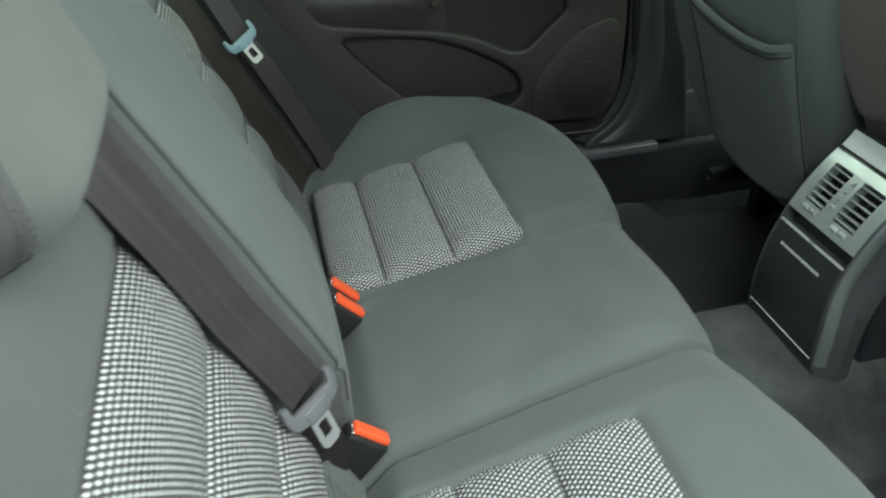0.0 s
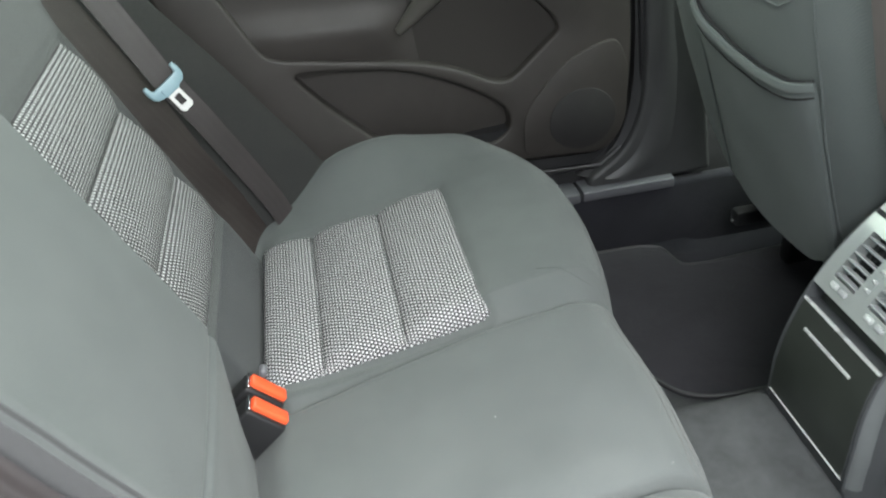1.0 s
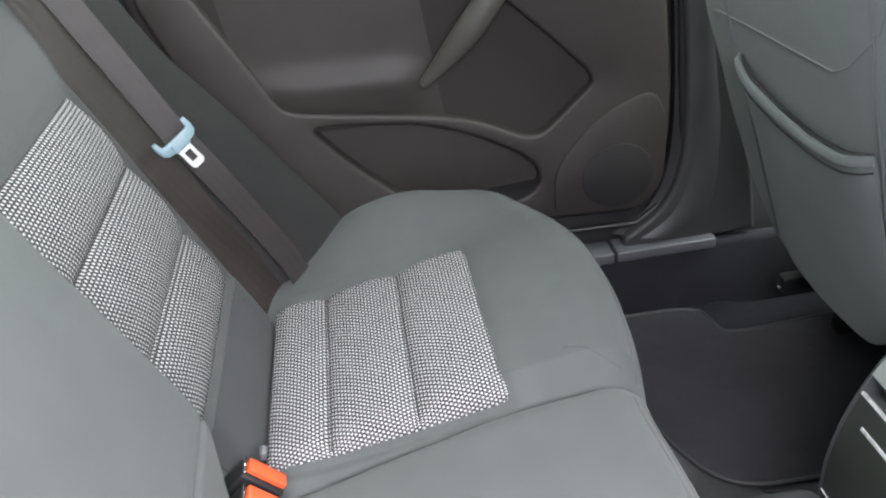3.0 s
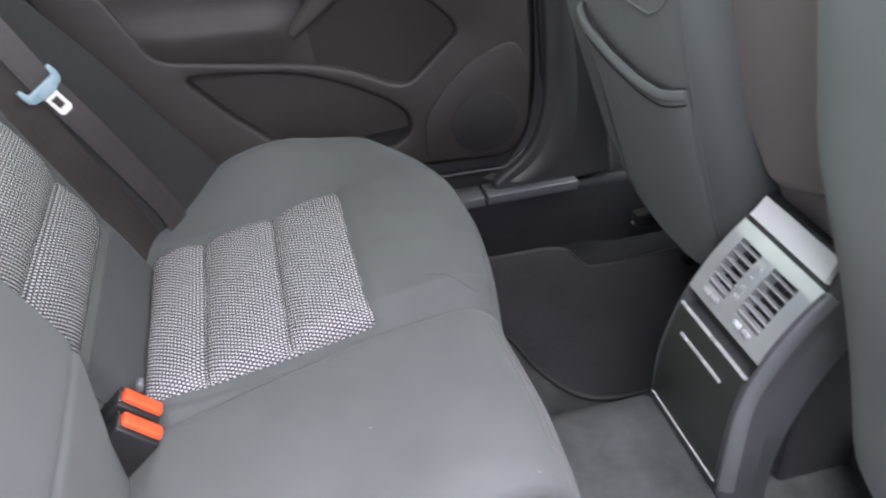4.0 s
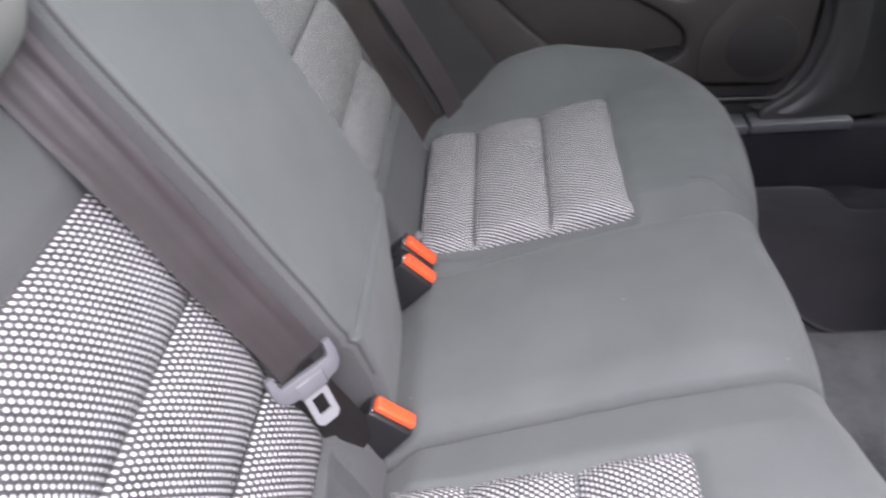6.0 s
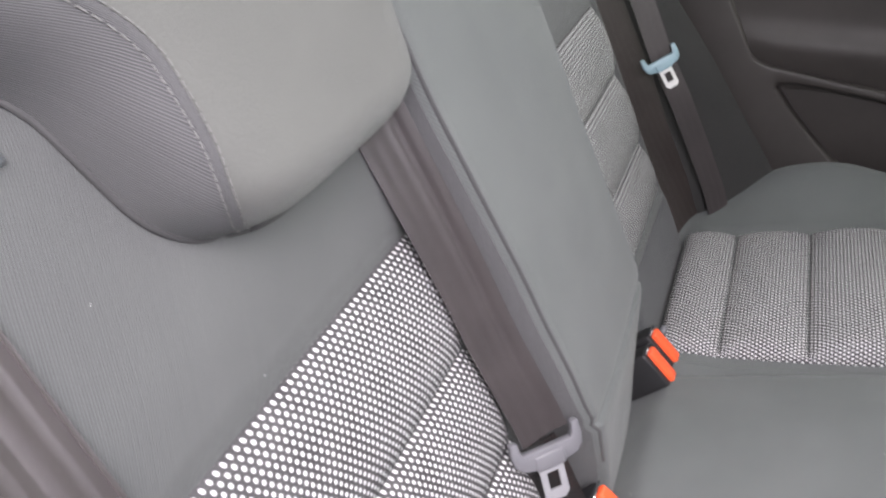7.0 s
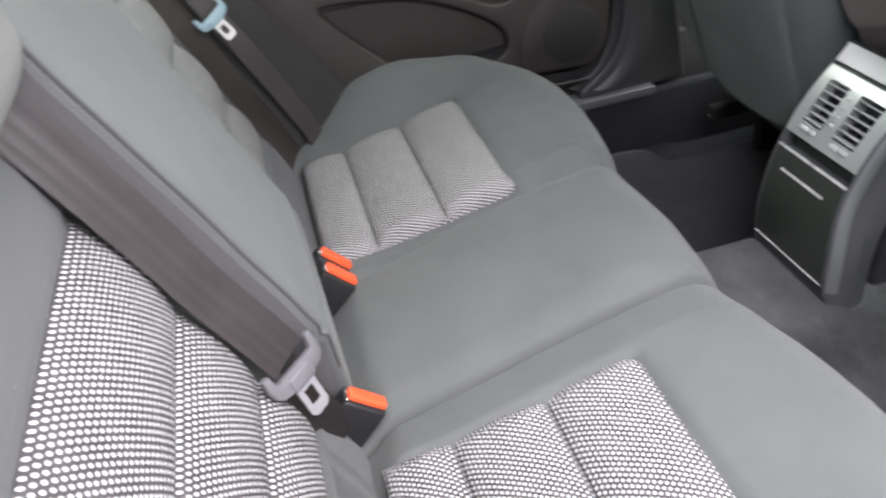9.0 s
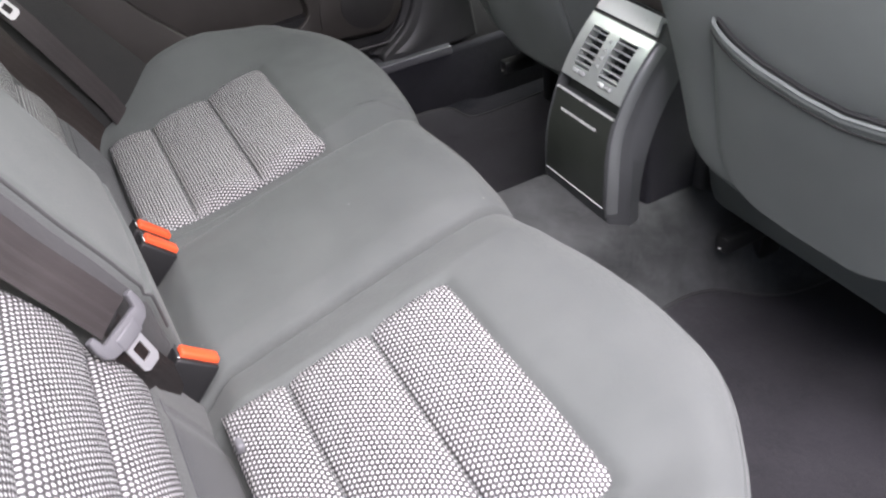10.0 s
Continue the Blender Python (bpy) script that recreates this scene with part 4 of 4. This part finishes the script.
for dy in (-0.0247, 0.0247):
    part("selvedge", ribbon([p + Vector((0.0008 + 0.12 * dy, dy, 0.0002)) for p in path], (0.12, 1, 0.0), 0.0024, 0.0018), WEB, belt, "woven belt edge")


# ---- buckles in the crease ----
def buckle(x, y, z, nod, label):
    """A buckle standing in the crease; x, y, z is the middle of its button."""
    b = thing("belt_buckle", (x - 0.03, y, z - 0.07), label, "belt buckle", "belt buckles")
    m = pose(x, y, z, 0, nod, 0)
    part("case", rbox((0.056, 0.027, 0.085), m @ pose(0, 0, -0.0435), 0.004), BLACK, b, "black plastic case")
    part("release_button", rbox((0.050, 0.0175, 0.010), m @ pose(0.002, 0.002, 0.001), 0.003), RED, b, "orange-red push button")
    part("slot_rim", rbox((0.003, 0.024, 0.004), m @ pose(-0.0265, 0.0, 0.001), 0.001, 1), CHROME, b, "thin pale rim")


buckle(0.037, -0.119, 0.367, 48, "single black buckle with orange-red button beside the belt")
buckle(0.049, 0.118, 0.374, 54, "black buckle with orange-red button, one of a pair")
buckle(0.048, 0.156, 0.375, 54, "black buckle with orange-red button, behind its pair")
# child seat anchor caps in the crease
for y, x, z in ((0.205, 0.04, 0.362), (-0.262, 0.040, 0.352)):
    c = part("anchor_cap", rbox((0.010, 0.016, 0.014), pose(x, y, z, 0, 20, 0), 0.004), TONGUE_GREY)
    tagged(c, "small grey child seat anchor cap in the crease", "anchor cap", "anchor caps")


# ---- front seats ----
def front_seat(s, label, x0, lean, z_low, inner, outer, pk_in, pk_out, hem):
    """A front seat seen from behind. inner and outer: tables of height and distance from the car's middle."""
    seat = thing("front_seat", (0.95, 0.34 * s, 0.05), label, "car seat", "front seats")
    def xs(z):
        return x0 - lean * (z - 0.5)
    def fn(u, v):
        z = z_low + (1.02 - z_low) * u
        a, b = smooth_table(inner, z), smooth_table(outer, z)
        y = (a + b) / 2 + v * (b - a) / 2
        e = abs(v)
        z += 0.05 * e ** 4 * (1 - sm(0.0, 0.30, u))
        bul = max(0.0, 1 - e ** 7) ** 0.5
        foot = 0.055 * (1 - sm(0.0, 0.07, u)) ** 2
        x = xs(z) + 0.05 * (1 - bul) + foot + 0.03 * sm(0.9, 1, u) + 0.003 * noise.noise((y * 9, z * 9, 11 * s))
        return Vector((x, y * s, z))
    part("backrest", sheet(fn, steps(0, 0.1, 10) + steps(0.1, 1, 40)[1:], [-math.cos(math.pi * i / 40) for i in range(41)], lambda p, u, v: p + Vector((0.12, 0, 0.02)), lambda u, v: (v * 0.24, u * 0.75)), CLOTH_BACK, seat)
    def pk(u, v):
        t = (v + 1) / 2
        y = pk_in + (pk_out - pk_in) * t
        top = lerp_table(hem, t)
        low = z_low + 0.035 + 0.06 * abs(v) ** 4
        z = low + (top - low) * u
        bul = (max(0.0, 1 - abs(v) ** 5) ** 0.5)
        x = xs(z) - 0.003 - 0.016 * bul * (0.25 + 0.75 * u * u) + 0.003 * (1 - bul) + 0.002 * noise.noise((y * 14, z * 14, 5 * s))
        return Vector((x, y * s, z))
    pocket = part("map_pocket", sheet(pk, steps(0, 1, 24), steps(-1, 1, 40), lambda p, u, v: p + Vector((0.005, 0, 0)), lambda u, v: (v * 0.152, u * 0.26)), CLOTH_BACK, seat, "cloth pocket with a sagging hem")
    part("hem", tube([pk(1.0, v) + Vector((0.003, 0, -0.004)) for v in steps(-1, 1, 40)], 0.0045 if s > 0 else 0.0030, 8, 1.4), CLOTH_BACK, pocket)
    # black cord that stands for the shade inside the pocket's mouth
    part("pocket_gap_shade", tube([pk(1.0, v) + Vector((0.009, 0, 0.002)) for v in steps(-0.98, 0.98, 40)], 0.0026, 6), BLACK, pocket, "black cord for the shade in the slit above the hem")
    part("hem_fold", tube([pk(0.93, v) + Vector((0.0, 0, 0)) for v in steps(-1, 1, 40)], 0.0014, 6), CLOTH_DARK, pocket)
    def on_back(y, z):
        u = (z - z_low) / (1.02 - z_low)
        a, b = smooth_table(inner, z), smooth_table(outer, z)
        return fn(u, (2 * y - a - b) / (b - a)) - Vector((0.0012, 0, 0))
    for y in (pk_in - 0.006, pk_out + 0.006) if s > 0 else ():
        part("side_seam", tube([on_back(y, z) for z in steps(z_low + 0.06, 0.93, 40)], 0.0016, 6), CLOTH_BACK, seat)
    yoke = [(0.50, 0.640), (0.482, 0.646), (0.387, 0.649), (0.286, 0.655), (0.214, 0.657), (0.186, 0.672), (0.170, 0.690), (0.155, 0.71), (0.15, 0.74)]
    if s > 0:
        part("yoke_seam", tube([on_back(y, z) for y, z in yoke], 0.0012, 6), CLOTH_BACK, seat)
    dx = x0 - 0.75
    part("cushion", rbox((0.50, 0.50, 0.16), pose(1.12 + dx, 0.338 * s, 0.24, 0, -6, 0), 0.05, 4), CLOTH_BACK, seat)
    part("headrest_pad", rbox((0.09, 0.26, 0.20), pose(0.69 + dx, 0.338 * s, 1.14, 0, -10, 0), 0.04, 4), CLOTH_BACK, seat)
    for y in (0.17, 0.50):
        part("seat_rail", rbox((0.50, 0.035, 0.03), pose(1.22 + dx, y * s, floor_z(1.12) + 0.035, 0, 6.5, 0), 0.006, 2), BLACK, seat)
        part("rail_bracket", rbox((0.05, 0.03, 0.15), pose(0.95 + dx, y * s, floor_z(0.95) + 0.10, 0, 6.5, 0), 0.006, 2), BLACK, seat)
        part("rail_end", rbox((0.120, 0.026, 0.030), pose(0.89 + dx, (y + 0.02) * s, floor_z(0.85) + 0.125, 0, 6.5, 0), 0.006, 2), BLACK, seat)
        part("bolt", rbox((0.005, 0.006, 0.003), pose(0.829 + dx, (y + 0.02) * s, floor_z(0.84) + 0.125, 0, 20, 10), 0.002, 1), STEEL, seat)
    return seat


front_seat(1, "grey cloth front seat seen from behind, with map pocket", 0.75, 0.20, 0.235,
           [(0.25, 0.15), (0.35, 0.12), (0.5, 0.11), (0.6, 0.125), (0.8, 0.15), (1.0, 0.17)], [(0.25, 0.50), (0.35, 0.568), (0.5, 0.580), (0.65, 0.580), (1.0, 0.54)],
           0.165, 0.445, [(0, 0.578), (0.12, 0.568), (0.35, 0.563), (0.6, 0.568), (0.85, 0.582), (1, 0.598)])
front_seat(-1, "dark grey cloth front seat with sagging map pocket by doorway", 0.70, 0.08, 0.305,
           [(0.30, 0.185), (0.33, 0.163), (0.45, 0.146), (0.55, 0.126), (0.6, 0.108), (0.66, 0.085), (0.73, 0.080), (1.0, 0.075)], [(0.3, 0.55), (0.4, 0.60), (0.6, 0.61), (1.0, 0.56)],
           0.248, 0.54, [(0, 0.582), (0.14, 0.568), (0.28, 0.557), (0.48, 0.548), (0.65, 0.545), (0.8, 0.552), (1, 0.575)])

# ---- centre console ----
con = thing("centre_console", (0.72, 0, 0.12), "slate plastic rear console end with silver vent panel", "centre console")
PROF = [(0.170, 0.652), (0.215, 0.653), (0.255, 0.657), (0.29, 0.664), (0.325, 0.676), (0.355, 0.690), (0.385, 0.708), (0.41, 0.726), (0.43, 0.746), (0.448, 0.767), (0.462, 0.785), (0.474, 0.806)]


def face_x(z):
    return smooth_table(PROF, z)


def con_face(z, y, out=0.0):
    """A point of the console's curved rear face, out metres proud."""
    if y < 0:
        y *= 1 - 0.16 * sm(0.25, 0.36, z) - 0.10 * sm(0.446, 0.472, z)
    d = 0.004
    t = Vector((face_x(z + d) - face_x(z - d), 0, 2 * d)).normalized()
    return Vector((face_x(z), y, z)) + Vector((-t.z, 0, t.x)) * out


def con_patch(z0, z1, y0, y1, out, thick, n=12, m=8):
    return sheet(lambda u, v: con_face(u, v, out), steps(z0, z1, n), steps(y0, y1, m), lambda p, u, v: con_face(u, v, out - thick))


def housing_fn(u, v):
    a = abs(v)
    edge = sm(0.80, 1.0, a)
    deep = -0.024 if 0.3565 < u < 0.4455 and a < 0.785 else 0.0
    p = con_face(u, v * 0.098, deep)
    return p + Vector((0.030 * edge ** 1.5, 0, -0.006 * edge))


HU = steps(0.165, 0.356, 26) + steps(0.357, 0.445, 14) + steps(0.446, 0.466, 3)
HV = [-v for v in reversed(steps(0.79, 1, 9))] + steps(-0.78, 0.78, 24) + steps(0.79, 1, 9)
part("housing", sheet(housing_fn, HU, HV, lambda p, u, v: Vector((con_face(u, 0).x + 0.05, v * 0.094, p.z - 0.012))), HOUSING, con, "slate grey plastic housing")
part("ashtray_door", con_patch(0.222, 0.354, -0.0745, 0.0745, 0.0035, 0.008, 20, 10), ASHTRAY, con, "glossy anthracite ashtray door")
part("ashtray_trim", tube([con_face(0.2205, y, 0.0038) for y in steps(-0.0745, 0.0745, 10)], 0.0011, 6), BRIGHT, con, "thin bright lower edge")
part("grip_strip", con_patch(0.3290, 0.3322, -0.040, 0.051, 0.0050, 0.003, 2, 6), BRIGHT, con, "bright grip strip")
part("grip_recess", con_patch(0.3575, 0.384, -0.0745, 0.0745, -0.018, 0.004, 4, 8), ASHTRAY, con, "dark recess above the door")
part("chrome_lip", con_patch(0.3548, 0.3574, -0.0745, 0.0745, 0.0045, 0.0035, 2, 8), BRIGHT, con, "chrome lip")
for s in (1, -1):
    part("surround", sheet(lambda u, v: con_face(u, s * v, 0.0016 - 0.010 * ((v - 0.0785) / 0.011) ** 2), steps(0.212, 0.449, 30), steps(0.0785, 0.0895, 6), lambda p, u, v: con_face(u, s * v, -0.014)), SURROUND, con, "satin grey rounded border")
    part("plate_edge", tube([con_face(z, s * 0.0755, 0.003) for z in steps(0.221, 0.352, 24)], 0.0009, 6), HOUSING, con)
    part("side_trim", tube([con_face(z, s * 0.079, 0.001) for z in steps(0.205, 0.447, 30)], 0.0024, 6), HOUSING, con)
# vent panel: frame bars round two openings
ZB, ZT, V0, V1 = 0.3745, 0.448, 0.3915, 0.4375
OPEN = ((0.0215, 0.0585), (-0.052, -0.002))
part("vent_well", con_patch(ZB + 0.003, ZT - 0.003, -0.070, 0.070, -0.014, 0.004, 8, 8), BLACK, con, "dark air duct")
for y0, y1, z0, z1 in ((-0.077, 0.0775, ZB, V0), (-0.077, 0.0775, V1, ZT), (0.0585, 0.0775, V0, V1), (-0.077, -0.052, V0, V1), (-0.002, 0.0215, V0, V1)):
    part("vent_frame", con_patch(z0, z1, y0, y1, 0.004, 0.020, 6, 8), SILVER, con, "silver painted vent frame")
for ya, yb in OPEN:
    a0, b0 = con_face(0.415, ya, 0).y, con_face(0.415, yb, 0).y
    for k in range(6):
        z = 0.3950 + k * 0.0077
        a, b = con_face(z, 0, 0.002), con_face(z + 0.001, 0, -0.007)
        d = b - a
        m = Matrix.Translation(Vector(((a.x + b.x) / 2, (a0 + b0) / 2, (a.z + b.z) / 2))) @ pose(0, 0, 0, 0, -math.degrees(math.atan2(d.z, d.x)), 0)
        blade = part("louvre", rbox((0.009, b0 - a0, 0.0013), m, 0.0004, 1), LOUVRE, con, "grey louvre blade with a pale front edge")
        part("blade_edge", rbox((0.0014, b0 - a0, 0.0024), Matrix.Translation((a.x - 0.0004, (a0 + b0) / 2, a.z)) @ pose(0, 0, 0, 0, 40, 0), 0.0004, 1), LOUVRE, blade)
    for k in range(3):
        part("louvre_upright", rbox((0.003, 0.0014, 0.042), Matrix.Translation(con_face(0.4155, ya + (yb - ya) * (k + 1) / 4, -0.0125)) @ pose(0, 0, 0, 0, 44, 0), 0.0004, 1), BLACK, con)
    for k in (0.3, 0.72):
        wheel = rbox((0.006, 0.012, 0.007), Matrix.Translation(con_face(0.3855, ya + (yb - ya) * k, 0.0045)) @ pose(0, 0, 0, 0, 40, 0), 0.002, 3)
        part("thumbwheel", wheel, CLEAR if k > 0.5 else LOUVRE, con, "clear grey thumbwheel")
part("centre_slider", con_patch(0.398, 0.434, 0.0065, 0.0135, 0.0048, 0.004, 6, 3), SILVER, con, "silver slider rail")
for k in range(4):
    part("slider_knob", rbox((0.004, 0.007, 0.0042), Matrix.Translation(con_face(0.402 + k * 0.0092, 0.010, 0.006)) @ pose(0, 0, 0, 0, 44, 0), 0.0014, 2), CLEAR, con)
part("cap", con_patch(0.452, 0.472, -0.072, 0.074, 0.007, 0.02, 6, 10), CAP_GLARE, con, "silver upper cap, sky reflection put into its pale colour")
part("cap_gap", con_patch(0.4478, 0.4525, -0.077, 0.078, 0.0015, 0.006, 2, 6), BLACK, con)
part("rear_slot", con_patch(0.4722, 0.4755, -0.072, 0.074, 0.004, 0.012, 2, 8), BLACK, con, "black slot behind the cap")
part("console_body", rbox((0.70, 0.19, 0.30), pose(1.18, 0, 0.22, 0, 6.5, 0), 0.02, 3), PILLAR, con, "dark console between the front seats")
# sides of the tunnel trim behind the housing
part("tunnel_side", prism([(0.72, 0.10), (0.745, 0.345), (0.82, 0.43), (1.0, 0.43), (1.0, 0.06), (0.72, 0.06)], lambda a, b: Vector((a, -0.079, b)), (0, 0.158, 0), 0.008), CARPET_DARK, con, "dark side trim")
ARM = round_outline([(0.082, 0.478), (0.0, 0.512), (-0.07, 0.56), (-0.13, 0.62), (-0.13, 1.0), (0.225, 1.0), (0.205, 0.66), (0.140, 0.56)], 0.03, 5)
part("armrest", prism(ARM, lambda a, b: Vector((0.79 - 0.1 * (b - 0.5), a, b)), (0.10, 0, 0.01), 0.02, 4), ARMREST, con, "mauve-grey cloth armrest, folded up")
part("hinge", rbox((0.11, 0.185, 0.11), pose(0.866, 0.008, 0.483, 0, -20, 0), 0.02, 4), ARMREST, con)


# ---- floor mats ----
def floor_mat(s):
    inner = [(1.05, 0.25), (0.80, 0.215), (0.66, 0.222), (0.60, 0.262), (0.565, 0.335), (0.548, 0.44), (0.44, 0.46)] if s > 0 else [(1.05, 0.262), (0.88, 0.248), (0.78, 0.200), (0.72, 0.190), (0.60, 0.195), (0.44, 0.21)]
    out = [(0.44, 0.655), (0.70, 0.650), (0.740, 0.634), (0.752, 0.566), (0.80, 0.560), (1.05, 0.575)] + inner
    edge = round_outline([(a, b * s) for a, b in out], [0.02, 0.02, 0.015, 0.018, 0.02, 0.02, 0.02, 0.05, 0.06, 0.03] + [0.05] * (len(inner) - 4), 6)
    mat = thing("floor_mat", (0.7, 0.42 * s, floor_z(0.7)), "black carpet floor mat with bound edge", "floor mat", "floor mats")
    part("mat", prism(edge, lambda a, b: Vector((a, b, floor_z(a) - 0.004 + tunnel(b))), (0, 0, 0.010), 0.003, 2), MAT, mat)
    part("binding", tube([Vector((a, b, floor_z(a) + 0.006 + tunnel(b))) for a, b in edge], 0.0028, 6, closed=True), PILLAR, mat, "dark grey bound edge")


floor_mat(1)
floor_mat(-1)

# pale lint on the cloth
for x, y, r in ((0.046, -0.070, 40), (0.448, -0.103, 110), (0.30, 0.02, 10)):
    z = cushion_top(x, y)
    f = part("lint_fleck", tube([(x, y, z + 0.0012), (x + 0.0022 * math.cos(r), y + 0.0022 * math.sin(r), z + 0.0018)], 0.0003, 5), LINT)
    tagged(f, "tiny pale lint fleck lying on the seat cloth", "lint", "lint flecks")
for y, z in ((-0.478, 0.851), (-0.401, 0.749), (-0.518, 0.917)):
    p = outer_back(z, y)
    f = part("lint_fleck", tube([p + Vector((0.001, 0, 0)), p + Vector((0.0015, 0.001, 0.001))], 0.00022, 5), LINT)
    tagged(f, "tiny pale lint fleck clinging to the backrest cloth", "lint", "lint flecks")
# a loose dark thread on the far cushion, ahead of the seam
loose = []
for k in range(15):
    x, y = 0.413 + 0.056 * k / 14, 0.239 - 0.046 * k / 14 + 0.005 * math.sin(math.pi * k / 14)
    loose.append(Vector((x, y, cushion_top(x, y) + 0.0012 + 0.002 * math.sin(math.pi * k / 14) ** 2)))
tagged(part("loose_thread", tube(loose, 0.00035, 5), THREAD), "thin dark loose thread lying on the seat cloth", "thread")
